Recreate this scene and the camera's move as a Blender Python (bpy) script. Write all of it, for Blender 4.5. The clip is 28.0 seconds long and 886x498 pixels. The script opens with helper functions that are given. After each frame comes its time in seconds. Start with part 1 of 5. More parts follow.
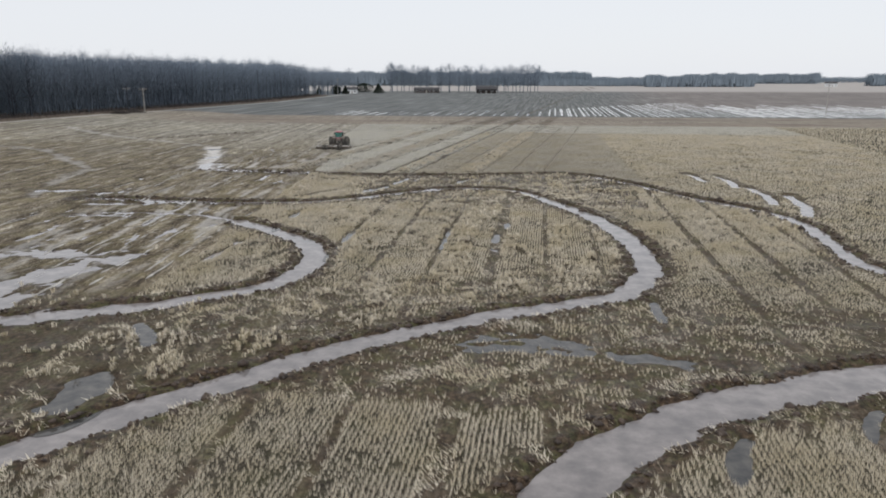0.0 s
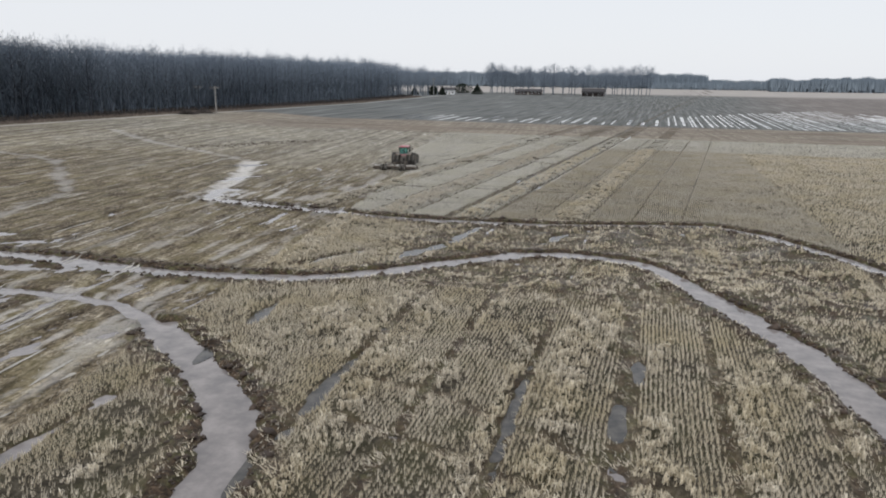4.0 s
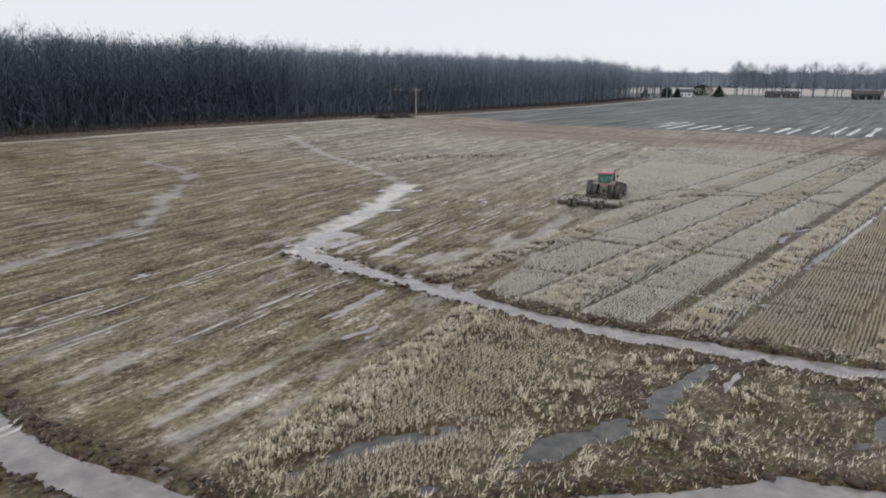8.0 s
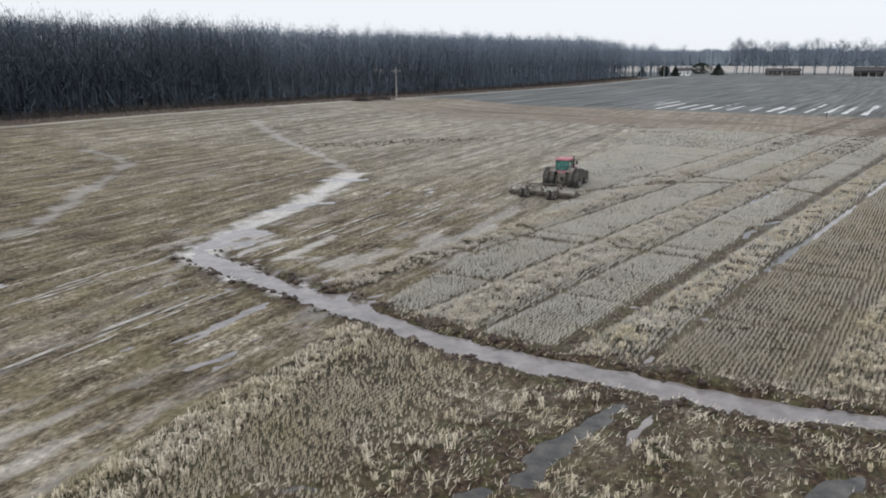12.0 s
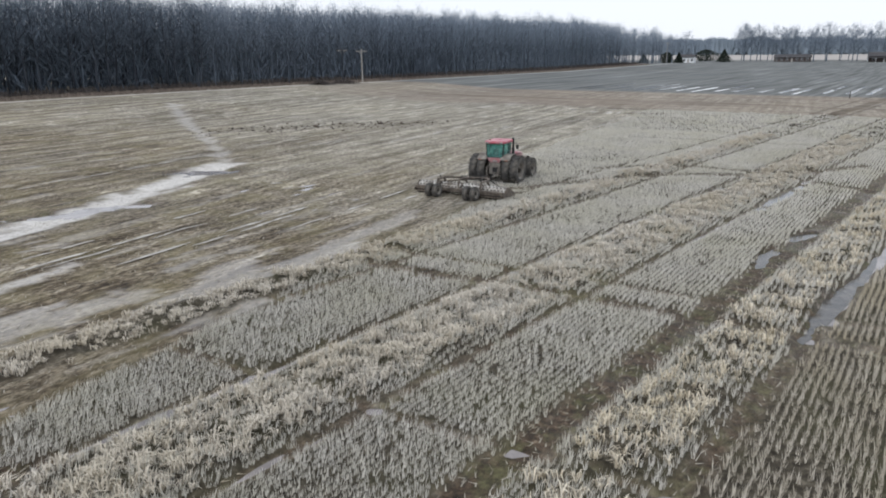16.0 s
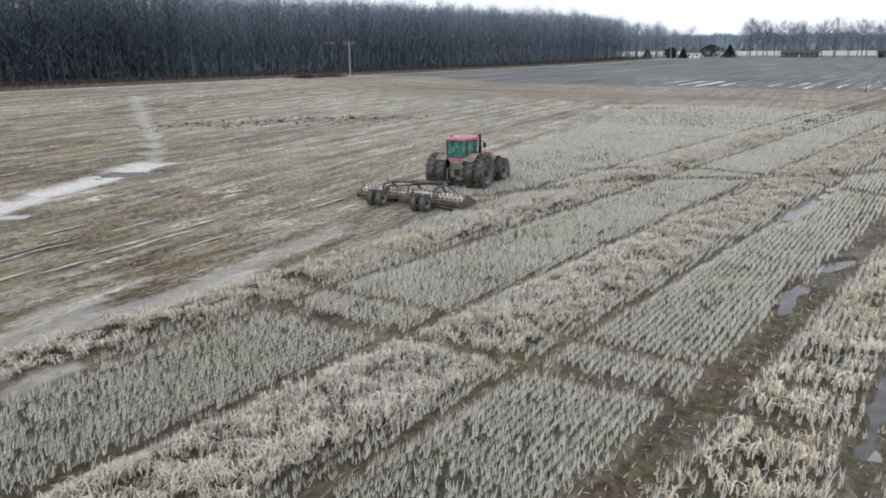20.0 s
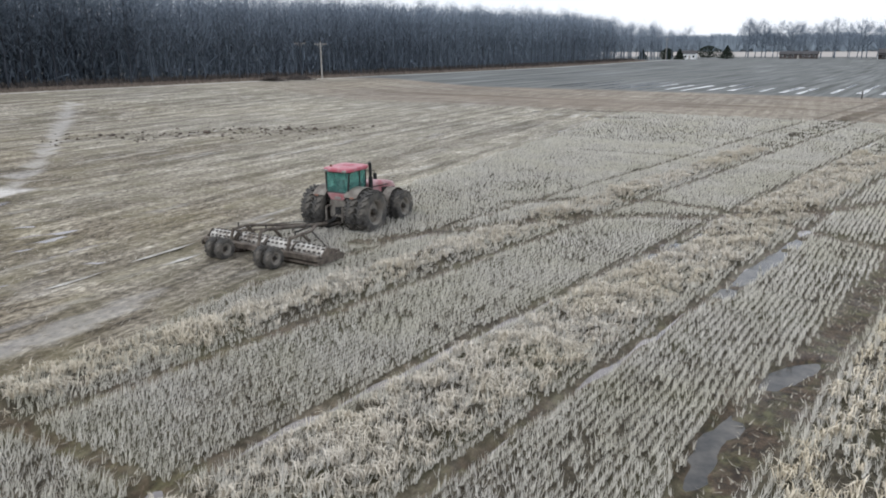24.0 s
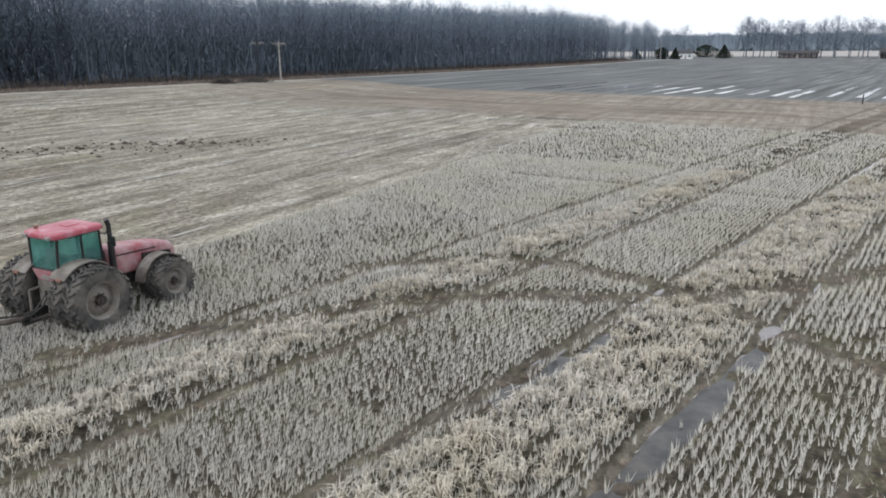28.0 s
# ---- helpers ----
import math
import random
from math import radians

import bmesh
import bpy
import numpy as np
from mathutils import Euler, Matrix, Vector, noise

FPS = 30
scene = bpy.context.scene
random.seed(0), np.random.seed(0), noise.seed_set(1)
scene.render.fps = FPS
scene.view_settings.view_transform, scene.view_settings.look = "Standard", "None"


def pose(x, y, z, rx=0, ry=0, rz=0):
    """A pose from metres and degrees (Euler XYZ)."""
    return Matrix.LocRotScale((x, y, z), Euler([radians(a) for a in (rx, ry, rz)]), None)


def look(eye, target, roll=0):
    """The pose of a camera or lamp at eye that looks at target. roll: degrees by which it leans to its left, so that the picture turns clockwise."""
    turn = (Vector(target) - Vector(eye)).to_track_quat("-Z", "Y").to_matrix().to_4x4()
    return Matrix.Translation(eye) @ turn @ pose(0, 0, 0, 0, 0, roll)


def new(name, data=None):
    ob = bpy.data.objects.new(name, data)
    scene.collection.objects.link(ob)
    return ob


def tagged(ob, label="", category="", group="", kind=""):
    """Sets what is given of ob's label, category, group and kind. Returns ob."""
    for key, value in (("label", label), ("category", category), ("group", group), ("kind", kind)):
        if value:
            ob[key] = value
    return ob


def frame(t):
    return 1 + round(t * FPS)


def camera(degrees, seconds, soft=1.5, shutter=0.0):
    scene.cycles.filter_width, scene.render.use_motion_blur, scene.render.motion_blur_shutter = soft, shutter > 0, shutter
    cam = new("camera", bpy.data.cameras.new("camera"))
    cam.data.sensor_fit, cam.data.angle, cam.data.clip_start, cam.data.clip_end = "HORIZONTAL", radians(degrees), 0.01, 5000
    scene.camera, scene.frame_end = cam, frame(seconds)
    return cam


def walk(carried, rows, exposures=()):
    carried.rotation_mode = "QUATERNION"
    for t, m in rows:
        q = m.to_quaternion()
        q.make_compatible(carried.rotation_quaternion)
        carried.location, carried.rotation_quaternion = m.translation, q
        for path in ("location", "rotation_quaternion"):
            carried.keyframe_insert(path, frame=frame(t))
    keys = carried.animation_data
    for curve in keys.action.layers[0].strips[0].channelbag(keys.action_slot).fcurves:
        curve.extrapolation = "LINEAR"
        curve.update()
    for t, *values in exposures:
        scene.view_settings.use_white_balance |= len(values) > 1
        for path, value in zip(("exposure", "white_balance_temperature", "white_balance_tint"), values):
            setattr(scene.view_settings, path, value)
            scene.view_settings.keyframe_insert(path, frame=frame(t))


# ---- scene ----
cam = camera(63.1, 28.0, soft=1.85)
PATH = [
    (0, (0.174, -0.601, 13.641), (-0.079, 1.327, 13.174), -0.0),
    (0.5, (-0.249, 3.496, 13.67), (-0.504, 5.424, 13.203), 0.1),
    (1, (-0.516, 7.407, 13.687), (-0.797, 9.332, 13.221), 0.2),
    (1.5, (-0.799, 11.62, 13.747), (-1.101, 13.541, 13.28), 0.3),
    (2, (-1.14, 15.669, 13.755), (-1.439, 17.591, 13.289), 0.4),
    (2.5, (-1.522, 19.833, 13.768), (-1.853, 21.75, 13.301), 0.5),
    (3, (-1.953, 23.801, 13.742), (-2.331, 25.709, 13.276), 0.7),
    (3.5, (-2.428, 27.966, 13.816), (-2.879, 29.858, 13.349), 0.8),
    (5.5, (-5.463, 44.006, 13.24), (-6.233, 45.793, 12.775), 0.1),
    (6, (-6.458, 47.689, 13.279), (-7.371, 49.407, 12.814), 0.3),
    (6.5, (-7.559, 51.352, 13.287), (-8.579, 53.008, 12.82), 0.5),
    (7, (-8.958, 55.59, 13.275), (-10.032, 57.21, 12.806), 0.3),
    (7.5, (-10.064, 59.552, 13.233), (-11.136, 61.175, 12.766), 0.2),
    (8, (-10.352, 63.031, 13.281), (-11.419, 64.657, 12.813), 0.3),
    (8.5, (-10.271, 64.515, 13.318), (-11.334, 66.141, 12.842), 0.4),
    (9, (-9.961, 64.956, 13.393), (-11.023, 66.579, 12.902), 0.4),
    (9.5, (-9.754, 65.244, 13.399), (-10.813, 66.865, 12.898), 0.5),
    (10, (-9.546, 65.514, 13.382), (-10.606, 67.132, 12.874), 0.3),
    (10.5, (-9.297, 65.983, 13.306), (-10.358, 67.599, 12.793), 0.2),
    (11, (-8.98, 67.208, 13.196), (-10.043, 68.821, 12.68), -0.0),
    (11.5, (-8.814, 69.365, 13.136), (-9.88, 70.977, 12.62), -0.1),
    (12, (-8.909, 72.007, 12.975), (-9.979, 73.617, 12.459), -0.3),
    (12.5, (-9.238, 75.055, 12.749), (-10.31, 76.664, 12.234), -0.5),
    (14.5, (-12.142, 88.05, 10.947), (-13.219, 89.652, 10.423), -0.5),
    (15, (-12.801, 90.715, 10.375), (-13.878, 92.317, 9.849), -0.6),
    (15.5, (-13.299, 93.029, 9.718), (-14.378, 94.628, 9.191), -0.6),
    (16, (-13.48, 94.633, 9.198), (-14.561, 96.23, 8.666), -0.6),
    (16.5, (-13.391, 95.289, 8.565), (-14.47, 96.886, 8.031), -0.4),
    (17, (-13.136, 95.409, 8.167), (-14.215, 97.003, 7.624), -0.3),
    (17.5, (-13.072, 95.639, 8.086), (-14.154, 97.231, 7.543), -0.4),
    (18, (-13.311, 96.334, 8.019), (-14.392, 97.926, 7.473), -0.4),
    (18.5, (-13.892, 97.857, 8.027), (-14.976, 99.446, 7.482), -0.5),
    (19, (-14.565, 99.715, 8.059), (-15.651, 101.304, 7.516), -0.5),
    (19.5, (-15.206, 101.679, 8.085), (-16.292, 103.268, 7.543), -0.5),
    (20, (-15.713, 103.45, 8.15), (-16.801, 105.039, 7.609), -0.5),
    (20.5, (-16.094, 105.014, 8.24), (-17.181, 106.603, 7.7), -0.4),
    (21, (-16.237, 106.288, 8.298), (-17.325, 107.877, 7.758), -0.5),
    (21.5, (-16.231, 107.439, 8.337), (-17.32, 109.027, 7.795), -0.4),
    (23.5, (-15.71, 112.227, 8.371), (-16.799, 113.815, 7.83), -0.4),
    (24, (-15.873, 114.037, 8.439), (-16.963, 115.624, 7.898), -0.4),
    (24.5, (-16.114, 115.919, 8.5), (-17.206, 117.505, 7.96), -0.5),
    (25, (-16.458, 118.049, 8.491), (-17.552, 119.635, 7.953), -0.6),
    (25.5, (-16.615, 119.796, 8.486), (-17.708, 121.381, 7.947), -0.5),
    (26, (-16.635, 121.393, 8.444), (-17.727, 122.98, 7.905), -0.4),
    (26.5, (-16.469, 122.87, 8.446), (-17.561, 124.456, 7.905), -0.5),
    (27, (-16.389, 124.485, 8.363), (-17.479, 126.071, 7.822), -0.4),
    (27.5, (-16.558, 126.218, 8.295), (-17.65, 127.804, 7.754), -0.4),
    (28, (-17.055, 128.412, 8.251), (-18.148, 129.997, 7.71), -0.5),
]
EXPOSURES = [(0, 0.0, 6450, 10), (6, 0.0, 6450, 10), (10, 0.06, 6400, 10), (14, 0.18, 6280, 10), (17, 0.28, 6200, 10), (20, 0.34, 6200, 10), (28, 0.36, 6200, 10)]
walk(cam, [(t, look(eye, target, roll)) for t, eye, target, roll in PATH], EXPOSURES)

# ---- light ----
world = bpy.data.worlds.new("overcast_sky")
scene.world = world
world.use_nodes = True
wn, wl = world.node_tree.nodes, world.node_tree.links
bg = wn["Background"]
sky = wn.new("ShaderNodeTexSky")
sky.sky_type, sky.sun_disc = "NISHITA", False
sky.sun_elevation, sky.sun_rotation = radians(35), radians(200)
dome = wn.new("ShaderNodeVectorMath")
dome.operation = "SCALE"
dome.inputs[3].default_value = 0.08
wl.new(sky.outputs[0], dome.inputs[0])
veil = wn.new("ShaderNodeMix")
veil.data_type = "RGBA"
veil.inputs[0].default_value = 0.90
veil.inputs[7].default_value = (0.88, 0.90, 0.94, 1)
wl.new(dome.outputs[0], veil.inputs[6])
wl.new(veil.outputs[2], bg.inputs[0])
bg.inputs[1].default_value = 0.98
sun = new("sun", bpy.data.lights.new("sun", "SUN"))
sun.data.energy, sun.data.angle, sun.data.color = 0.8, radians(30), (1.0, 0.96, 0.9)
sun.matrix_world = look((0, 0, 80), (30, 55, 0))


# ---- materials ----
def mat(name, rough=0.8, metal=0.0, spec=0.5):
    m = bpy.data.materials.new(name)
    m.use_nodes = True
    b = m.node_tree.nodes["Principled BSDF"]
    b.inputs["Roughness"].default_value, b.inputs["Metallic"].default_value = rough, metal
    b.inputs["Specular IOR Level"].default_value = spec
    return m, m.node_tree.nodes, m.node_tree.links, b


def ramp(nodes, stops):
    r = nodes.new("ShaderNodeValToRGB")
    e = r.color_ramp.elements
    while len(e) < len(stops):
        e.new(0.5)
    for el, (p, c) in zip(e, stops):
        el.position, el.color = p, (*c, 1)
    return r


def noise_tex(nodes, links, scale, detail=6, rough=0.6, space="Object", stretch=None):
    tc = nodes.new("ShaderNodeTexCoord")
    n = nodes.new("ShaderNodeTexNoise")
    n.inputs["Scale"].default_value, n.inputs["Detail"].default_value, n.inputs["Roughness"].default_value = scale, detail, rough
    if stretch:
        mp = nodes.new("ShaderNodeMapping")
        mp.vector_type = "TEXTURE"
        mp.inputs["Rotation"].default_value = (0, 0, radians(-stretch[3])) if len(stretch) > 3 else (0, 0, 0)
        mp.inputs["Scale"].default_value = tuple(1 / v for v in stretch[:3])
        links.new(tc.outputs[space], mp.inputs[0])
        links.new(mp.outputs[0], n.inputs["Vector"])
    else:
        links.new(tc.outputs[space], n.inputs["Vector"])
    return n


def blend(nodes, links, fac, a, b, mode="MIX"):
    m = nodes.new("ShaderNodeMix")
    m.data_type, m.blend_type = "RGBA", mode
    for sock, v in ((m.inputs[0], fac), (m.inputs[6], a), (m.inputs[7], b)):
        if isinstance(v, (int, float)):
            sock.default_value = v
        elif isinstance(v, tuple):
            sock.default_value = (*v, 1)
        else:
            links.new(v, sock)
    return m.outputs[2]


def bump(nodes, links, height, bsdf, strength=0.4, dist=0.02):
    b = nodes.new("ShaderNodeBump")
    b.inputs["Strength"].default_value, b.inputs["Distance"].default_value = strength, dist
    links.new(height, b.inputs["Height"])
    links.new(b.outputs[0], bsdf.inputs["Normal"])


def two_tone(name, a, b, scale, rough=0.8, metal=0.0, lo=0.35, hi=0.65, dirt=None, dirt_scale=1.5, dirt_at=(0.45, 0.6), relief=0.3, dist=0.01):
    """A colour that drifts between a and b in patches, with splashes of a second colour over it."""
    m, n, l, p = mat(name, rough, metal)
    t = noise_tex(n, l, scale)
    r = ramp(n, ((lo, a), (hi, b)))
    l.new(t.outputs[0], r.inputs[0])
    col = r.outputs[0]
    if dirt:
        d = noise_tex(n, l, dirt_scale, 8, 0.7)
        k = ramp(n, ((dirt_at[0], (0, 0, 0)), (dirt_at[1], (1, 1, 1))))
        l.new(d.outputs[0], k.inputs[0])
        col = blend(n, l, k.outputs[0], col, dirt)
    l.new(col, p.inputs["Base Color"])
    bump(n, l, t.outputs[0], p, relief, dist)
    return m


MUD = (0.13, 0.105, 0.082)


def ground_material():
    """Soil, worked residue and straw litter, mixed by the zone that each spot of the field belongs to."""
    m, n, l, p = mat("field_soil", 0.85, 0, 0.16)
    zone = n.new("ShaderNodeVertexColor")
    zone.layer_name = "zone"
    sep = n.new("ShaderNodeSeparateColor")
    l.new(zone.outputs[0], sep.inputs[0])
    fine = noise_tex(n, l, 3.2, 9, 0.78)
    mid = noise_tex(n, l, 0.35, 6, 0.6)
    big = noise_tex(n, l, 0.045, 4, 0.55)
    along = noise_tex(n, l, 0.9, 10, 0.76, stretch=(1, 0.20, 1, -7))
    grain = noise_tex(n, l, 4.5, 8, 0.75, stretch=(1, 0.55, 1, -7))
    # residue of the worked part: streaks of straw and bare soil along the passes
    w = ramp(n, ((0.35, (0.027, 0.020, 0.014)), (0.46, (0.110, 0.089, 0.063)), (0.57, (0.226, 0.197, 0.151)), (0.70, (0.52, 0.49, 0.435))))
    l.new(along.outputs[0], w.inputs[0])
    g = ramp(n, ((0.40, (0.34, 0.31, 0.28)), (0.5, (0.98, 0.97, 0.94)), (0.60, (1.75, 1.74, 1.70))))
    l.new(grain.outputs[0], g.inputs[0])
    worked = blend(n, l, 0.95, w.outputs[0], g.outputs[0], "MULTIPLY")
    # the same residue, bleached, further up the field
    w2 = ramp(n, ((0.32, (0.092, 0.082, 0.067)), (0.45, (0.220, 0.203, 0.170)), (0.56, (0.335, 0.314, 0.272)), (0.72, (0.55, 0.525, 0.475))))
    l.new(along.outputs[0], w2.inputs[0])
    bleached = blend(n, l, 0.72, w2.outputs[0], g.outputs[0], "MULTIPLY")
    mossy = ramp(n, ((0.45, (0, 0, 0)), (0.62, (1, 1, 1))))
    l.new(mid.outputs[0], mossy.inputs[0])
    sage = n.new("ShaderNodeMath")
    sage.operation = "MULTIPLY"
    sage.inputs[1].default_value = 0.45
    l.new(mossy.outputs[0], sage.inputs[0])
    worked = blend(n, l, sage.outputs[0], worked, (0.190, 0.165, 0.088))
    cover = n.new("ShaderNodeVertexColor")
    cover.layer_name = "cover"
    cov = n.new("ShaderNodeSeparateColor")
    l.new(cover.outputs[0], cov.inputs[0])
    dim = n.new("ShaderNodeMath")
    dim.operation = "MULTIPLY"
    dim.inputs[1].default_value = 0.5
    l.new(mossy.outputs[0], dim.inputs[0])
    bleached = blend(n, l, dim.outputs[0], bleached, (0.195, 0.184, 0.138))
    worked = blend(n, l, cov.outputs["Red"], worked, bleached)
    lanes = noise_tex(n, l, 0.75, 3, 0.6, stretch=(1, 0.012, 1, -7))
    lane_tone = ramp(n, ((0.40, (0.72, 0.70, 0.68)), (0.5, (1, 1, 1)), (0.60, (1.28, 1.28, 1.27))))
    l.new(lanes.outputs[0], lane_tone.inputs[0])
    worked = blend(n, l, 0.8, worked, lane_tone.outputs[0], "MULTIPLY")
    # litter between the stubble rows
    s = ramp(n, ((0.38, (0.022, 0.018, 0.013)), (0.54, (0.075, 0.065, 0.048)), (0.70, (0.24, 0.214, 0.166))))
    l.new(fine.outputs[0], s.inputs[0])
    straw = blend(n, l, sage.outputs[0], s.outputs[0], (0.065, 0.064, 0.030))
    # wet mud
    d = ramp(n, ((0.41, (0.010, 0.006, 0.004)), (0.50, (0.046, 0.028, 0.017)), (0.58, (0.098, 0.066, 0.043)), (0.66, (0.25, 0.192, 0.135))))
    l.new(fine.outputs[0], d.inputs[0])
    turf = noise_tex(n, l, 0.9, 7, 0.68)
    turf_at = ramp(n, ((0.47, (0, 0, 0)), (0.58, (0.65, 0.65, 0.65))))
    l.new(turf.outputs[0], turf_at.inputs[0])
    grassy = ramp(n, ((0.42, (0.024, 0.024, 0.009)), (0.60, (0.128, 0.130, 0.054))))
    l.new(grain.outputs[0], grassy.inputs[0])
    muddy = blend(n, l, turf_at.outputs[0], d.outputs[0], grassy.outputs[0])
    # far field beyond the lane: dark, greenish grey
    furrow = noise_tex(n, l, 0.8, 6, 0.65, stretch=(1, 0.025, 1, 1))
    f = ramp(n, ((0.36, (0.085, 0.088, 0.084)), (0.52, (0.150, 0.158, 0.155)), (0.68, (0.25, 0.26, 0.258))))
    l.new(furrow.outputs[0], f.inputs[0])
    col = blend(n, l, sep.outputs["Green"], worked, straw)
    f2 = ramp(n, ((0.36, (0.135, 0.118, 0.108)), (0.52, (0.205, 0.185, 0.175)), (0.68, (0.29, 0.27, 0.255))))
    l.new(furrow.outputs[0], f2.inputs[0])
    far_col = blend(n, l, cover.outputs["Alpha"], f.outputs[0], f2.outputs[0])
    col = blend(n, l, zone.outputs["Alpha"], col, far_col)
    path = ramp(n, ((0.36, (0.13, 0.098, 0.075)), (0.52, (0.235, 0.192, 0.155)), (0.66, (0.37, 0.335, 0.285))))
    trail = noise_tex(n, l, 0.5, 8, 0.7, stretch=(0.12, 1, 1))
    l.new(trail.outputs[0], path.inputs[0])
    col = blend(n, l, cov.outputs["Blue"], col, path.outputs[0])
    col = blend(n, l, sep.outputs["Blue"], col, (0.40, 0.375, 0.352))
    col = blend(n, l, sep.outputs["Red"], col, muddy)
    # pale silt where the floods have stood
    silt = ramp(n, ((0.34, (0.34, 0.32, 0.295)), (0.5, (0.70, 0.68, 0.655))))
    l.new(fine.outputs[0], silt.inputs[0])
    col = blend(n, l, cov.outputs["Green"], col, silt.outputs[0])
    tone = ramp(n, ((0.3, (0.82, 0.82, 0.84)), (0.7, (1.14, 1.13, 1.1))))
    l.new(big.outputs[0], tone.inputs[0])
    col = blend(n, l, 0.8, col, tone.outputs[0], "MULTIPLY")
    l.new(col, p.inputs["Base Color"])
    wet = n.new("ShaderNodeMapRange")
    wet.inputs["To Min"].default_value, wet.inputs["To Max"].default_value = 0.9, 0.62
    l.new(sep.outputs["Red"], wet.inputs[0])
    sheen = ramp(n, ((0.40, (0.6, 0.6, 0.6)), (0.50, (1, 1, 1))))
    l.new(mid.outputs[0], sheen.inputs[0])
    l.new(blend(n, l, sep.outputs["Red"], wet.outputs[0], blend(n, l, 1.0, wet.outputs[0], sheen.outputs[0], "MULTIPLY")), p.inputs["Roughness"])
    bump(n, l, fine.outputs[0], p, 0.8, 0.06)
    return m


def water_material():
    m, n, l, p = mat("muddy_water", 0.03, 0, 0.6)
    t = noise_tex(n, l, 0.7, 7, 0.65)
    r = ramp(n, ((0.36, (0.170, 0.158, 0.156)), (0.5, (0.232, 0.212, 0.206)), (0.64, (0.30, 0.275, 0.265))))
    l.new(t.outputs[0], r.inputs[0])
    l.new(r.outputs[0], p.inputs["Base Color"])
    p.inputs["IOR"].default_value = 1.33
    k = noise_tex(n, l, 3.0, 4)
    bump(n, l, k.outputs[0], p, 0.06, 0.01)
    return m


def rain_material():
    m, n, l, p = mat("clear_rain_water", 0.06, 0, 0.5)
    t = noise_tex(n, l, 1.2, 6)
    r = ramp(n, ((0.35, (0.036, 0.037, 0.038)), (0.7, (0.125, 0.116, 0.104))))
    l.new(t.outputs[0], r.inputs[0])
    l.new(r.outputs[0], p.inputs["Base Color"])
    p.inputs["IOR"].default_value = 1.33
    k = noise_tex(n, l, 4.0, 4)
    bump(n, l, k.outputs[0], p, 0.1, 0.01)
    return m


def straw_material(name, dark, light, dirt):
    m, n, l, p = mat(name, 0.75, 0, 0.25)
    g = n.new("ShaderNodeNewGeometry")
    r = ramp(n, ((0.0, dark), (0.45, tuple((a + b) / 2 for a, b in zip(dark, light))), (1.0, light)))
    l.new(g.outputs["Random Per Island"], r.inputs[0])
    t = noise_tex(n, l, 0.22, 5, 0.6)
    k = ramp(n, ((0.42, (0, 0, 0)), (0.66, (0.75, 0.75, 0.75))))
    l.new(t.outputs[0], k.inputs[0])
    l.new(blend(n, l, k.outputs[0], r.outputs[0], dirt), p.inputs["Base Color"])
    return m


def bark_material(name, a, b):
    m, n, l, p = mat(name, 0.9, 0, 0.2)
    g = n.new("ShaderNodeNewGeometry")
    r = ramp(n, ((0.0, a), (1.0, b)))
    l.new(g.outputs["Random Per Island"], r.inputs[0])
    l.new(r.outputs[0], p.inputs["Base Color"])
    return m


M_SILT = two_tone("pale_wet_silt", (0.20, 0.18, 0.15), (0.50, 0.475, 0.43), 0.9, 0.6)
M_GROUND, M_WATER, M_RAIN = ground_material(), water_material(), rain_material()
M_STUBBLE = straw_material("grey_stubble", (0.46, 0.44, 0.392), (0.80, 0.77, 0.705), (0.60, 0.575, 0.475))
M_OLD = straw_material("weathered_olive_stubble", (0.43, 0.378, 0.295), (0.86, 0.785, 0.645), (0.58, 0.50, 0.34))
M_DRAB = straw_material("drab_brown_stubble", (0.33, 0.297, 0.242), (0.68, 0.63, 0.54), (0.46, 0.405, 0.29))
M_CHAFF = straw_material("brown_chaff", (0.12, 0.10, 0.075), (0.52, 0.485, 0.41), (0.25, 0.225, 0.165))
M_WINDROW = straw_material("pale_straw", (0.42, 0.378, 0.312), (0.75, 0.695, 0.60), (0.57, 0.505, 0.385))
M_VERGE = straw_material("russet_verge_grass", (0.14, 0.112, 0.094), (0.36, 0.30, 0.245), (0.22, 0.18, 0.15))
# Bark and twigs, bluer and paler with distance: haze painted into the base colours.
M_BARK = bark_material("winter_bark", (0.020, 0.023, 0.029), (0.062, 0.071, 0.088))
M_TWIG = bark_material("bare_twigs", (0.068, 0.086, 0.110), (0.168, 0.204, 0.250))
M_MID = bark_material("mid_haze_tinted_twigs", (0.130, 0.160, 0.202), (0.275, 0.325, 0.390))
M_HAZE = bark_material("far_haze_tinted_twigs", (0.178, 0.214, 0.262), (0.31, 0.365, 0.43))
M_FAR = bark_material("haze_tinted_far_woods", (0.21, 0.255, 0.30), (0.28, 0.335, 0.39))
M_MIDBARK = bark_material("mid_haze_tinted_bark", (0.050, 0.061, 0.077), (0.135, 0.160, 0.195))
M_FARBARK = bark_material("far_haze_tinted_bark", (0.090, 0.108, 0.132), (0.175, 0.205, 0.245))
M_BRUSH = bark_material("hedge_brush", (0.066, 0.058, 0.055), (0.150, 0.130, 0.120))
M_EVERGREEN = bark_material("evergreen_needles", (0.016, 0.024, 0.019), (0.044, 0.056, 0.042))


# ---- shape tools ----
def obj(name, bm, material, parent=None):
    me = bpy.data.meshes.new(name)
    bm.to_mesh(me)
    bm.free()
    me.materials.append(material)
    ob = new(name, me)
    ob.parent = parent
    return ob


def part(name, bm, material, parent, label=""):
    ob = obj(name, bm, material, parent)
    return tagged(ob, label) if label else ob


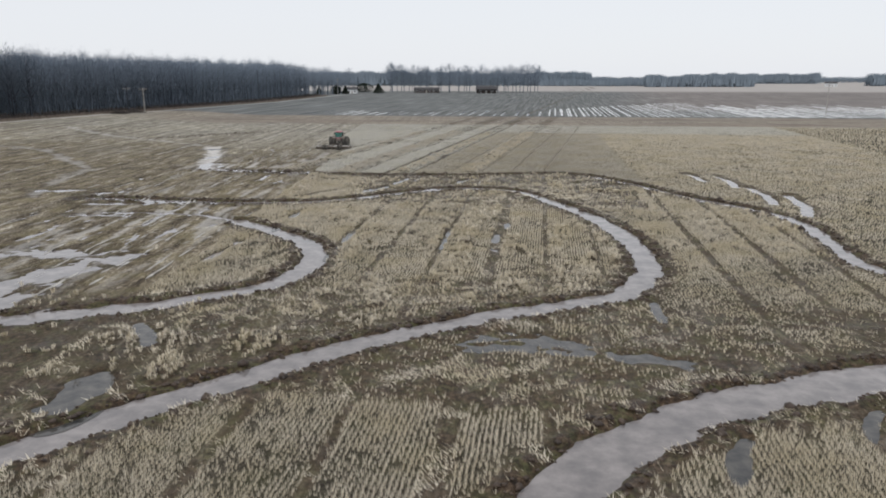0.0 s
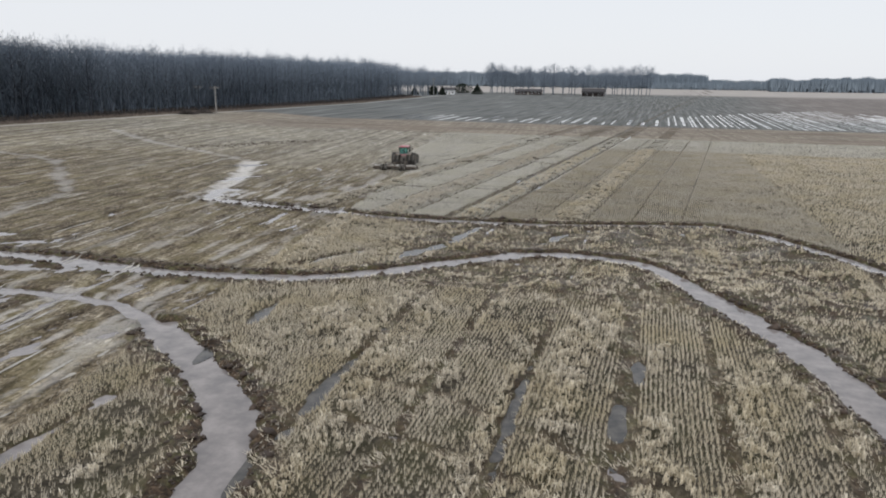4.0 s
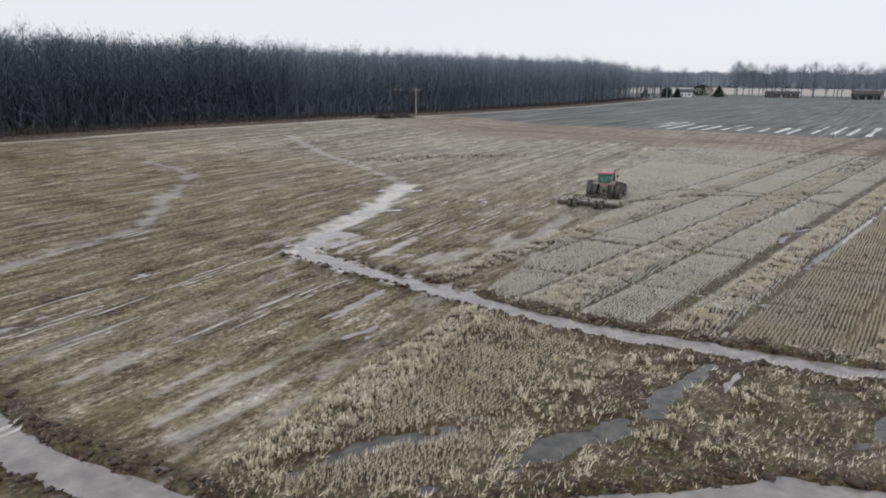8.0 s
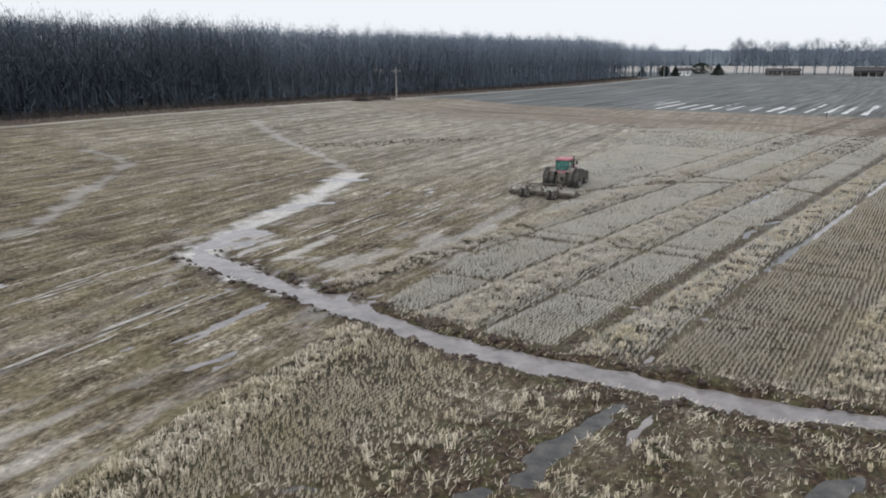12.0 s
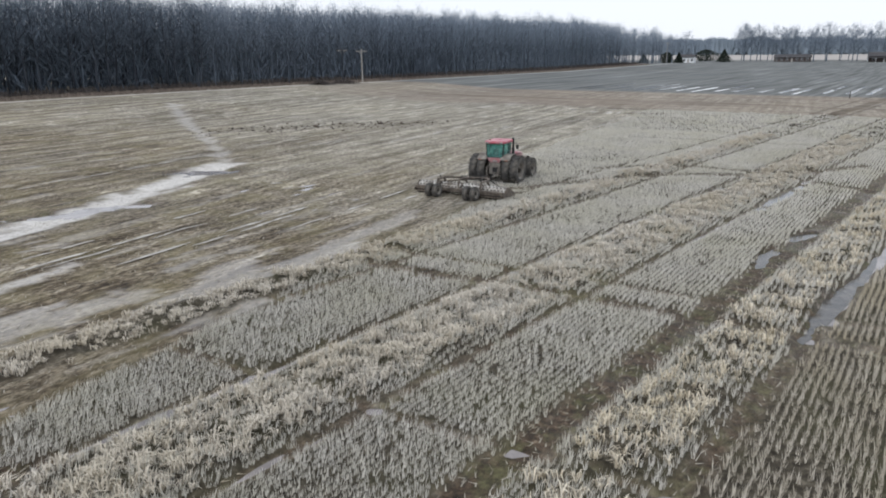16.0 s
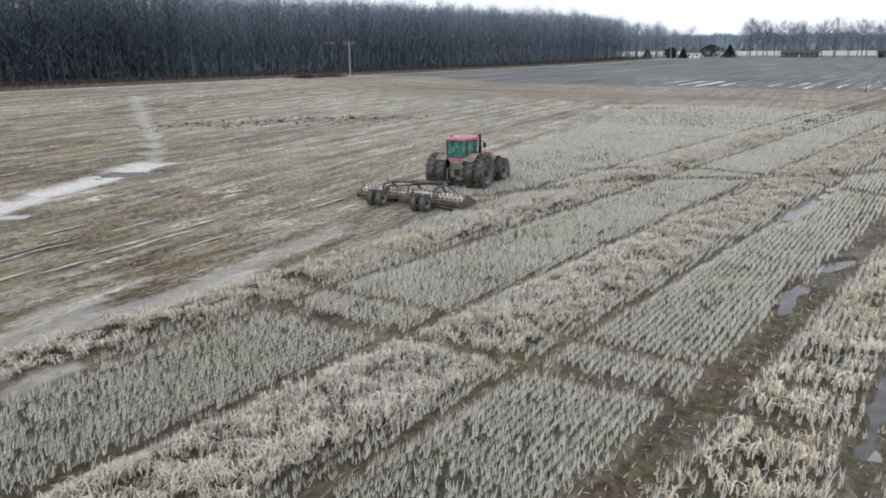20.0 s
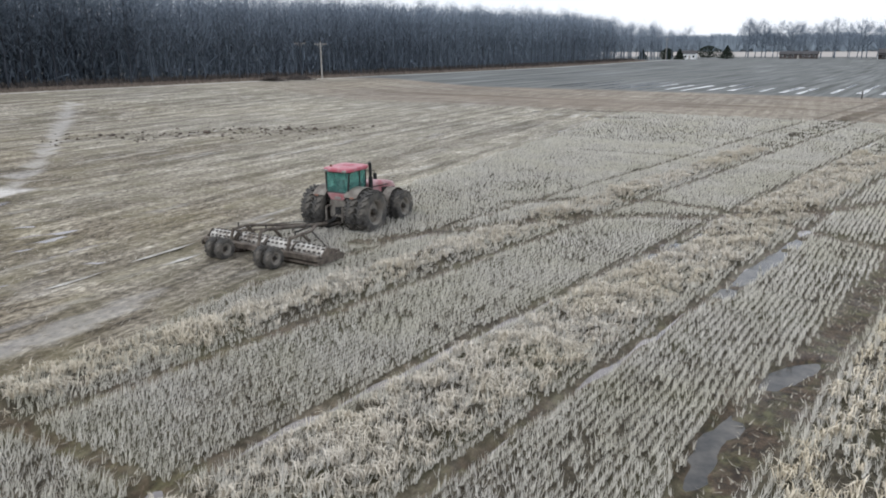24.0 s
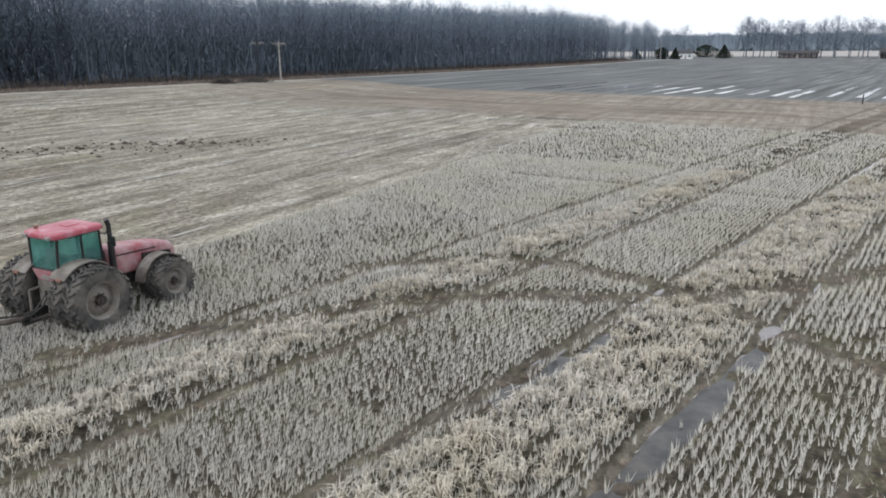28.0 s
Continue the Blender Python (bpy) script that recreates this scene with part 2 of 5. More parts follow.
def arrays(name, co, faces, material, size=3, parent=None):
    """One mesh from numpy vertices and equal-sized faces."""
    me = bpy.data.meshes.new(name)
    n = len(faces)
    me.vertices.add(len(co))
    me.vertices.foreach_set("co", np.ascontiguousarray(co, dtype=np.float32).ravel())
    me.loops.add(n * size)
    me.loops.foreach_set("vertex_index", np.ascontiguousarray(faces, dtype=np.int32).ravel())
    me.polygons.add(n)
    me.polygons.foreach_set("loop_start", np.arange(n, dtype=np.int32) * size)
    me.update(calc_edges=True)
    me.materials.append(material)
    ob = new(name, me)
    ob.parent = parent
    return ob


def lattice(ix, iy, salt):
    v = (ix.astype(np.int64) * 374761393 + iy.astype(np.int64) * 668265263 + salt * 982451653) & 0x7FFFFFFF
    v = ((v ^ (v >> 13)) * 1274126177) & 0x7FFFFFFF
    return ((v ^ (v >> 16)) & 0xFFFF) / 65535.0


def vnoise(x, y, size, salt=0, octaves=3):
    """Smooth value noise from -1 to 1, with features of about that size in metres."""
    out, amp, total = 0.0, 1.0, 0.0
    for o in range(octaves):
        fx, fy = np.asarray(x) / size, np.asarray(y) / size
        ix, iy = np.floor(fx), np.floor(fy)
        u, v = fx - ix, fy - iy
        u, v = u * u * (3 - 2 * u), v * v * (3 - 2 * v)
        a, b = lattice(ix, iy, salt + o), lattice(ix + 1, iy, salt + o)
        c, d = lattice(ix, iy + 1, salt + o), lattice(ix + 1, iy + 1, salt + o)
        out = out + amp * ((a * (1 - u) + b * u) * (1 - v) + (c * (1 - u) + d * u) * v)
        total += amp
        amp, size = amp * 0.5, size * 0.47
    return 2 * out / total - 1


def smooth(a, b, v):
    t = np.clip((v - a) / (b - a), 0, 1)
    return t * t * (3 - 2 * t)


# ---- plan of the field ----
LEVEL = -0.10  # standing water
HEADING = 7.0  # the tractor's passes run this many degrees left of +y

# Winding channels: half width, then the line's x, y points.
CHANNELS = [
    (1.15, [(-14, -4), (-8, 8), (-2, 16), (1.4, 21.5), (3.0, 24.4), (4.9, 26.2), (7.5, 28.5), (10.3, 30.3), (13.1, 31.5), (16.8, 33.6), (24, 36), (36, 38)]),
    (0.85, [(-40, 13), (-26, 17.5), (-19.1, 21.1), (-16.9, 24.8), (-13.6, 28.5), (-9.7, 33.5), (-7.2, 35.6), (-1.3, 40.3), (2.1, 42.1), (5.4, 44.3), (7.1, 47.1), (8.4, 50.9), (8.6, 56.1), (8.0, 62.5), (6.3, 69.5), (3.6, 76.0), (0.5, 82.4)]),
    (0.74, [(0.5, 82.4), (-2.4, 87), (-5.7, 88.2), (-8.9, 88.4), (-12.1, 87.2), (-15.0, 84.6), (-17.7, 82.1), (-20.1, 79.6), (-22.7, 77.4), (-25.3, 75.9), (-29.5, 75.1), (-32.9, 74.7), (-36.3, 74.4), (-40.6, 74.7), (-46.1, 75.2), (-51.3, 75.2)]),
    (0.85, [(-60, 29), (-40, 32), (-29, 35.5), (-22.7, 39.0), (-19.6, 41.8), (-17.6, 43.7), (-16.6, 46.5), (-16.4, 49.5), (-16.8, 52.6), (-18.4, 55.8), (-21.1, 58.8), (-24, 61.3), (-28.2, 64.5)]),
    (0.30, [(-28.2, 64.5), (-33, 67.2), (-38, 67.8), (-44, 67.5)]),
    (0.72, [(-49.4, 102.2), (-43.5, 100.9), (-38.2, 100.3), (-31.0, 99.2), (-25.3, 98.3), (-19.0, 98.9), (-12.5, 99.6)]),
    (0.50, [(-12.5, 99.6), (-7, 101.2), (-1.5, 102.9), (4.1, 104.0), (8.0, 101.1), (12.4, 94.7), (17.1, 85.3)]),
    (0.60, [(17.1, 85.3), (21.3, 79.4), (24.4, 74.7), (25.3, 69.3), (24.8, 62.1), (24.2, 55.4), (27, 48), (34, 42)]),
    (1.0, [(-49.4, 102.2), (-52.1, 107.8), (-54.6, 115.6), (-58.4, 125.6), (-62.8, 134.6)]),
    (0.45, [(-62.8, 134.6), (-70.3, 140.5), (-79.4, 146.1), (-102, 160), (-118, 170)]),
    (0.6, [(-58, 75.5), (-60.5, 80.5), (-63, 87.2), (-65.5, 93), (-67.4, 101), (-74, 107.5), (-80.4, 113.5), (-92, 125.6), (-100, 129.0), (-109, 129.3)]),
    (0.32, [(21.3, 106), (21.9, 103.5), (22.3, 98)]),
    (0.32, [(24.8, 104), (25.6, 99.4), (25.0, 93)]),
    (0.32, [(26.2, 94), (26.9, 87.7), (26.0, 81)]),
    (0.36, [(29.3, 88), (28.9, 80.3), (27.0, 74)]),
]
# Shallow pools: x, y, half lengths along and across, turn, depth.
POOLS = [
    (-39, 50.5, 6.5, 1.9, 6, 0.15), (-34.5, 45, 5.0, 1.7, 70, 0.13), (-32.5, 39, 3.6, 2.2, 70, 0.13), (-58, 80.3, 4.2, 1.4, 10, 0.14),
    (-46, 102.4, 4.2, 1.3, -6, 0.12), (-34, 99.8, 3.4, 1.5, 0, 0.10), (-50, 105.5, 3.4, 1.6, 60, 0.11), (-29.5, 63.4, 1.7, 1.1, 40, 0.1),
    (-41, 73.2, 5.0, 1.0, 0, 0.08), (-48, 72.0, 4.0, 1.1, 8, 0.08), (-44, 66.0, 5.0, 1.2, 5, 0.08), (-52, 79, 4.0, 1.0, 30, 0.08),
    (-18.0, 93.0, 4.2, 0.75, 78, 0.09), (-20.2, 85.6, 5.5, 1.0, 64, 0.085), (-25.8, 81.8, 5.0, 1.0, 62, 0.095), (-33.0, 100.3, 2.2, 1.2, 20, 0.10), (-24.7, 51.5, 6.0, 0.55, 89, 0.14),
    (-9.9, 94.0, 3.2, 0.6, 78, 0.09), (-19.8, 26.5, 2.2, 0.9, 100, 0.10), (-20.8, 34.2, 2.4, 0.5, -50, 0.09), (-24.6, 144.3, 5.6, 0.34, 84, 0.115), (-20.8, 143.4, 5.8, 0.34, 84, 0.115), (-15.6, 125, 5.5, 0.34, 84, 0.13), (1.0, 35.7, 4.4, 1.1, -17, 0.07), (5.9, 33.9, 3.2, 0.8, -12, 0.07), (7.5, 41.4, 2.6, 0.45, 90, 0.10),
    (-1.5, 34.5, 3.0, 0.9, 5, 0.055), (7.9, 24.5, 2.6, 0.5, 66, 0.14), (-48.5, 198.0, 6.0, 0.7, -4, 0.12),
    (-51, 108, 3.2, 1.4, 60, 0.13), (-55.5, 118, 4.0, 1.3, 66, 0.12), (-61.5, 131.5, 3.5, 1.3, 40, 0.13), 
    (-52, 206, 5.0, 0.8, -4, 0.10), (-3.2, 60, 3.0, 0.35, 90, 0.06), (-2.4, 66, 2.0, 0.3, 90, 0.06), (-7.6, 60, 7.0, 0.30, 92, 0.15),
    (-16.0, 59.5, 7.0, 0.42, 92, 0.16), (-23.9, 68.0, 6.0, 0.5, 94, 0.12), (-34.2, 43.5, 7.0, 2.4, 72, 0.15), (-29.5, 35.5, 4.6, 1.4, 62, 0.12), (-19.5, 26.0, 2.6, 1.2, 100, 0.12), (-21.5, 35.0, 1.9, 0.6, 130, 0.11), (13.9, 28.0, 2.2, 0.5, 66, 0.12),
    (-18.3, 133.6, 2.2, 0.34, 65, 0.12), (-19.0, 128.8, 2.4, 0.34, 88, 0.09),
]
# Wheel tracks between the strips of stubble: offset, half width, depth.
TRACKS = [(-2.5, 0.22, 0.07), (2.1, 0.24, 0.07), (6.9, 0.20, 0.12), (11.0, 0.19, 0.11), (15.3, 0.66, 0.055), (18.8, 0.32, 0.15), (24.0, 0.14, 0.04), (28.3, 0.12, 0.03), (32.5, 0.14, 0.03), (37.0, 0.12, 0.03)]
TRACKS_SOUTH = [(-16.0, 0.30, 0.08), (-11.6, 0.3, 0.05), (-7.4, 0.22, 0.09), (-3.0, 0.6, 0.07), (1.0, 0.25, 0.07), (5.0, 0.2, 0.05), (13.5, 0.4, 0.06), (18, 0.4, 0.06), (22, 0.35, 0.05), (30, 0.4, 0.06)]


RUTS = [(0.2, 44, 62), (-0.7, 46, 64), (-3.0, 42, 60), (-3.6, 45, 58), (-5.5, 40, 60), (-8.0, 44, 64), (-11.0, 50, 66), (-16.4, 84, 102), (-16.9, 90, 101), (-10.6, 106, 124), (-11.2, 104, 118), (-13.0, 104, 122), (-8.0, 112, 126), (-7.4, 116, 128), (-5.2, 121, 139), (-20.5, 82, 94), (-24.0, 78, 90), (-9.0, 84, 96), (-3.6, 128, 150), (-6.0, 138, 152)]
_r = random.Random(5)
for _ in range(18):
    _s, _y = _r.uniform(-46, -4), _r.uniform(46, 190)
    RUTS += [(_s, _y, _y + _r.uniform(6, 22)), (_s + 0.55, _y + _r.uniform(-3, 3), _y + _r.uniform(6, 20))]


def line_distance(x, y, pts):
    best = np.full(np.shape(x), 1e9)
    for (ax, ay), (bx, by) in zip(pts, pts[1:]):
        dx, dy = bx - ax, by - ay
        t = np.clip(((x - ax) * dx + (y - ay) * dy) / (dx * dx + dy * dy), 0, 1)
        best = np.minimum(best, np.hypot(x - ax - t * dx, y - ay - t * dy))
    return best


def near(x, y, x0, x1, y0, y1, reach):
    """Whether any of the points x, y can lie within reach of that box."""
    return np.size(x) > 0 and x.max() > x0 - reach and x.min() < x1 + reach and y.max() > y0 - reach and y.min() < y1 + reach


def passes(x, y):
    """Metres to the right of the line on which the tractor works."""
    return (x + 33) * 0.9925 + (y - 97) * 0.1219


def strips(x, y):
    """Across the strips that the combine left."""
    return 0.9925 * x - 0.103 * y + 46.8


def loop_y(x):
    """The y of the channel that parts the southern rows from the northern strips."""
    return np.interp(x, [-50, -38, -25, -12.5, 4, 8, 12.4, 17, 24.5, 26], [102, 100, 98, 99.6, 104, 101, 94.7, 85, 75, 60])


def apron_y(x):
    """The y of the long channel that closes the field to the south."""
    return np.interp(x, [-40, -26, -19, -13.6, -7.2, -1.3, 5.4, 9, 30], [13, 17.5, 21, 28.5, 35.6, 40.3, 44.3, 50, 62])


def rise(x, y):
    """The low bank on which the woods stand."""
    return 1.4 * smooth(95, 128, -np.asarray(x, float)) * (1 - smooth(470, 545, np.asarray(y, float)))


def woods_edge(y):
    """The x of the front of the woods."""
    return np.interp(y, [40, 131, 168, 222, 249, 340, 507, 560], [-154, -154, -155, -150.5, -144, -135, -140, -148])


def field(x, y):
    """Height, bare mud, stubble share, windrow share and far-field share at x, y."""
    x, y = np.asarray(x, float), np.asarray(y, float)
    h = 0.035 * vnoise(x, y, 4.0, 1) + 0.03 * vnoise(x, y, 0.9, 5, 2) + 0.02
    mud = np.zeros_like(h)
    wob = 0.28 * vnoise(x, y, 1.7, 9, 3)
    s, r = passes(x, y), strips(x, y)
    edge = np.where(y < TRACTOR[1] - 5.5, 1.3, -3.6) + 0.35 * vnoise(x, y, 2.2, 21, 2)
    edge = np.where(y < np.interp(x, [-60, -40, -29, -22.7, -19], [29, 32, 35.5, 39, 42]), -200, edge)
    stub = smooth(-0.15, 0.15, s - edge) * smooth(0, 2, 206 + wob * 4 - y)
    north = y > loop_y(x)
    # trampled wet ground beside the channels, south of the strips
    south = np.interp(x, [-30, -16, 0, 8], [40, 44, 50, 52])
    messy = np.maximum(smooth(7.5, 10.5, s) * smooth(74, 78, y), 0.8 * (1 - smooth(south - 3, south + 3, y)) * (y > apron_y(x))) * ~north * (x < 12)
    patch = smooth(-0.45, 0.25, vnoise(x * 0.9 - y * 0.4, y * 0.5 + x * 0.35, 1.7, 111, 3))
    stub = stub * (1 - messy * (0.86 + 0.13 * patch))
    mud = np.maximum(mud, 0.97 * messy * smooth(-0.9, 0.2, vnoise(x, y, 2.4, 113, 3)))
    h = h + messy * (0.045 * vnoise(x, y, 0.8, 117, 2) + 0.05 * vnoise(s, y * 0.3, 0.6, 119, 2) - 0.03 * patch)
    laid = messy * smooth(0.05, 0.4, vnoise(x * 0.35 + y * 0.16, y * 0.9 - x * 0.4, 0.9, 115, 2))
    q = np.where(north, r, x)
    wind = 0.55 * laid
    wind = np.maximum(wind, 0.9 * ~north * (y > apron_y(x) + 1) * (y < 76) * (s > 4) * smooth(0.12, 0.34, vnoise(x, y * 0.45, 1.9, 125, 3)))
    skirt = (y < apron_y(x)) * (1 - smooth(38, 46, y - 0.15 * np.abs(x))) * smooth(25.5, 28.5, y)
    band = smooth(0.0, 0.5, vnoise(x * 0.22, y + 0.14 * x, 1.5, 123, 3))
    stub = stub * (1 - skirt * 0.85 * (1 - band))
    mud = np.maximum(mud, 0.8 * skirt * (1 - band))
    wind = np.maximum(wind, smooth(1.5, 1.9, s) * (1 - smooth(3.8, 4.3, s)) * ~north * (y > 77))
    for a, b in ((-0.6, 1.6), (7.3, 10.6), (15.9, 18.4), (25, 28)):
        wind = np.maximum(wind, smooth(a, a + 0.4, r) * (1 - smooth(b - 0.4, b, r)) * north)
    for a, b in ((-15.0, -13.4), (-6.6, -4.6)):
        wind = np.maximum(wind, 0.8 * smooth(a, a + 0.4, x) * (1 - smooth(b - 0.4, b, x)) * ~north * (y > 47) * (y < 74))
    for (off, half, deep), north_side in [(t, True) for t in TRACKS] + [(t, False) for t in TRACKS_SOUTH]:
        if not (north == north_side).any():
            continue
        d = np.abs(q - off + 0.25 * wob)
        k = (1 - smooth(half * 0.5, half * 1.1 + 0.1, d)) * (north if north_side else ~north) * (s > edge - 0.5)
        wet = 0.55 + 0.75 * (vnoise(x, y, 7.0, 33 + int(off * 3), 2) + 0.25)
        h = h - k * deep * np.clip(wet, 0.2, 1.05 if deep >= 0.1 else 0.8) * 1.25
        stub, wind = stub * (1 - k), wind * (1 - k)
        mud = np.maximum(mud, k * (0.9 if half > 0.6 else 0.75 if half > 0.15 else 0.35))
    # cross tracks over the strips
    for y0, half in ((119.0, 0.5), (121.2, 0.3), (171, 0.4), (108, 0.2)):
        yy = y0 + 0.05 * (x + 24) + (0.020 * (x + 30) ** 2 * 0.1 if y0 > 140 else 0)
        k = (1 - smooth(half * 0.6, half * 1.2, np.abs(y - yy + 0.4 * wob))) * (s > 1.5) * (r < 24)
        h, stub, wind = h - 0.06 * k, stub * (1 - 0.92 * k), wind * (1 - 0.95 * k)
        mud = np.maximum(mud, 0.7 * k)
    # curved tracks where a wheel cut across the strips
    for half, pts in ((0.62, [(-36.5, 137.5), (-34.6, 140.9), (-32.6, 143.9), (-30.4, 147.3), (-26.8, 149.9), (-23.0, 151.8), (-19.8, 155.6), (-17.5, 160)]), (0.5, [(-35, 148.5), (-31.5, 152), (-28.4, 153.2), (-24.5, 152.6), (-21.6, 151.1), (-19.0, 149.7), (-15, 148)])):
        k = (1 - smooth(half * 0.6, half * 1.3, line_distance(x, y, pts) + 0.4 * wob)) * (s > edge + 0.3)
        h, stub, wind = h - 0.06 * k, stub * (1 - 0.95 * k), wind * (1 - 0.97 * k)
        mud = np.maximum(mud, 0.75 * k)
    for half, pts in ((0.30, [(-16, 61.4), (-11, 60.6), (-6, 57.8), (0, 54.2), (6, 52.3)]), (0.24, [(-14.5, 57.4), (-9, 55.6), (-4, 53.4), (1, 51.2)])):
        k = (1 - smooth(half * 0.6, half * 1.3, line_distance(x, y, pts) + 0.4 * wob)) * ~north
        h, stub, wind = h - 0.05 * k, stub * (1 - 0.9 * k), wind * (1 - 0.95 * k)
        mud = np.maximum(mud, 0.65 * k)
    turned = (1 - smooth(1.6, 3.6, line_distance(x, y, [(-85, 153), (-79, 161), (-70, 171)]) + 2.0 * vnoise(s, y * 0.3, 1.2, 133, 3)))
    mud = np.maximum(mud, 0.28 * turned)
    h = h + turned * 0.10 * vnoise(x, y, 0.7, 135, 2)
    # ruts of the worked part, along its passes
    work = (1 - smooth(-0.3, 0.3, s - edge)) * smooth(-150, -138, x) * smooth(0, 3, 214 - y)
    rut = np.abs(vnoise(s * 1.0, y * 0.055, 0.75, 55, 2))
    wetland = smooth(0.0, 0.5, vnoise(x, y, 16, 61, 2) + 0.55 * np.exp(-(((x + 46) / 14) ** 2 + ((y - 104) / 9) ** 2)) + 0.75 * np.exp(-(((x + 38) / 14) ** 2 + ((y - 58) / 22) ** 2)) - 0.18)
    h = h - work * (1 - smooth(0.0, 0.16, rut)) * (0.03 + 0.14 * wetland)
    h = h + work * (0.03 * vnoise(s, y * 0.2, 0.5, 71, 2) + 0.02 * vnoise(x, y, 0.45, 73, 2))
    # channels with raised, ragged banks
    for half, pts in CHANNELS:
        if not near(x, y, min(p[0] for p in pts), max(p[0] for p in pts), min(p[1] for p in pts), max(p[1] for p in pts), 6):
            continue
        d = line_distance(x, y, pts) + wob * (0.55 if half > 0.45 else 0.35) + min(0.26, 0.3 * half) * vnoise(x, y, 0.8, 83, 2) + 0.16 * half * vnoise(x, y, 3.4, 87, 2)
        bed = 1 - smooth(half * 0.75, half + 0.35, d)
        bank = np.exp(-(((d - half - 0.75) / 0.5) ** 2))
        low = 0.25 if pts[0][0] < -45 and pts[-1][1] > 100 else 1.0
        scale = min(1.0, half / 0.7) * low
        grass = smooth(half + 0.5, half + 1.9 * scale + 0.3, d)
        h = h * (1 - bed) - (0.42 if low == 1.0 else 0.085) * bed + bank * scale * (0.11 + 0.14 * vnoise(x, y, 0.8, 81, 2))
        bare = 1 - smooth(half + 0.7 * scale, half + 1.9 * scale + 0.2, d + 0.5 * wob)
        mud = np.maximum(mud, bare * (0.95 if half > 0.45 else 0.7) * (0.35 + 0.65 * low))
        stub, wind = stub * grass, wind * grass
    for px, py, la, lb, turn, deep in POOLS:
        if not near(x, y, px, px, py, py, 3 * la):
            continue
        c, k = math.cos(radians(turn)), math.sin(radians(turn))
        u, v = ((x - px) * c + (y - py) * k) / la, ((y - py) * c - (x - px) * k) / lb
        d = np.hypot(u, v) + 2.1 * wob + 0.25 * vnoise(s, y * 0.25, 0.7, 131, 2) + 0.42 * vnoise(x, y, 0.85, 137, 2)
        dip = 1 - smooth(0.35, 1.15, d)
        h = h - dip * (deep + 0.05) + np.clip(dip * 2, 0, 1) * (0.17 if py < 100 and lb < 2 else 0.04) * vnoise(u * la * 0.5, v * lb, 0.55, 139, 2)
        mud = np.maximum(mud, 0.7 * (1 - smooth(0.8, 1.5, d)))
        stub, wind = stub * (1 - 0.8 * dip), wind * (1 - dip)
    h = h + wind * (0.05 + 0.42 * np.clip(vnoise(x, y, 0.9, 91, 2), 0, 1))
    far = smooth(248, 253, y - 0.02 * x + 3 * vnoise(x * 0.2, y, 6, 95, 3))
    lane = np.exp(-(((y - 231 - 5 * wob - 0.02 * x) / 13.0) ** 2)) * smooth(-150, -60, x)
    mud = np.maximum(mud, 0.5 * lane * smooth(0.0, 0.6, vnoise(x * 0.12, y, 2.6, 93, 2)))
    h = np.where(y > 212, np.maximum(h, -0.05), h)
    flat = smooth(20, 34, np.abs(x + 20) - 100) + smooth(0, 20, y - 212) + smooth(0, 10, 2 - y)
    h = h * (1 - np.clip(flat, 0, 1)) + 0.02 * np.clip(flat, 0, 1)
    h = h + rise(x, y)
    return h, np.clip(mud, 0, 1), np.clip(stub, 0, 1), np.clip(wind, 0, 1), far


def cover(x, y, mud):
    """Shares of bleached residue and of pale silt on the worked part."""
    s = passes(x, y)
    pale = smooth(98, 165, y + 26 * vnoise(s * 0.6, y * 0.35, 6, 161, 3) + 0.2 * (x + 40))
    ragged = vnoise(x, y, 1.6, 163, 3)
    silt = np.zeros_like(pale)
    for half, share, pts in ((1.05, 0.8, CHANNELS[8][1]), (0.55, 0.38, CHANNELS[9][1]), (0.5, 0.32, CHANNELS[10][1]), (0.8, 0.9, CHANNELS[5][1][:3])):
        d = line_distance(x, y, pts) + 0.9 * ragged + 0.9 * vnoise(s, y * 0.15, 0.9, 167, 2)
        silt = np.maximum(silt, share * (1 - smooth(half * 0.6, half + 0.5, d)))
    streak = vnoise(s, y * 0.12, 0.75, 165, 3)
    spots = 0.7 * np.exp(-(((x + 36) / 11) ** 2 + ((y - 60) / 20) ** 2)) + 0.9 * np.exp(-(((x + 47) / 8) ** 2 + ((y - 106) / 8) ** 2)) + 0.7 * np.exp(-(((x + 32) / 9) ** 2 + ((y - 120) / 14) ** 2)) + 0.8 * np.exp(-(((x + 50) / 12) ** 2 + ((y - 198) / 3) ** 2))
    spots = spots + 0.32 * np.exp(-(((x + 36) / 9) ** 2 + ((y - 80) / 9) ** 2)) + 0.35 * np.exp(-(((x + 33) / 5) ** 2 + ((y - 100) / 4) ** 2))
    silt = np.maximum(silt, 0.7 * np.clip(spots, 0, 1) * smooth(0.20, 0.36, streak + 0.35 * ragged))
    silt = np.maximum(silt, 0.22 * smooth(0.42, 0.62, streak) * smooth(90, 110, y))
    return pale, silt * (s < 1.2) * (y < 212)


TRACTOR = (-38.95, 139.3)  # under the rear axle


def axis(spans):
    """Grid lines from (from, to, first step, last step) spans."""
    out = []
    for a, b, s0, s1 in spans:
        p, span = a, b - a
        while p < b - 1e-6:
            out.append(p)
            p += s0 + (s1 - s0) * (p - a) / span
    return np.array(out + [spans[-1][1]])


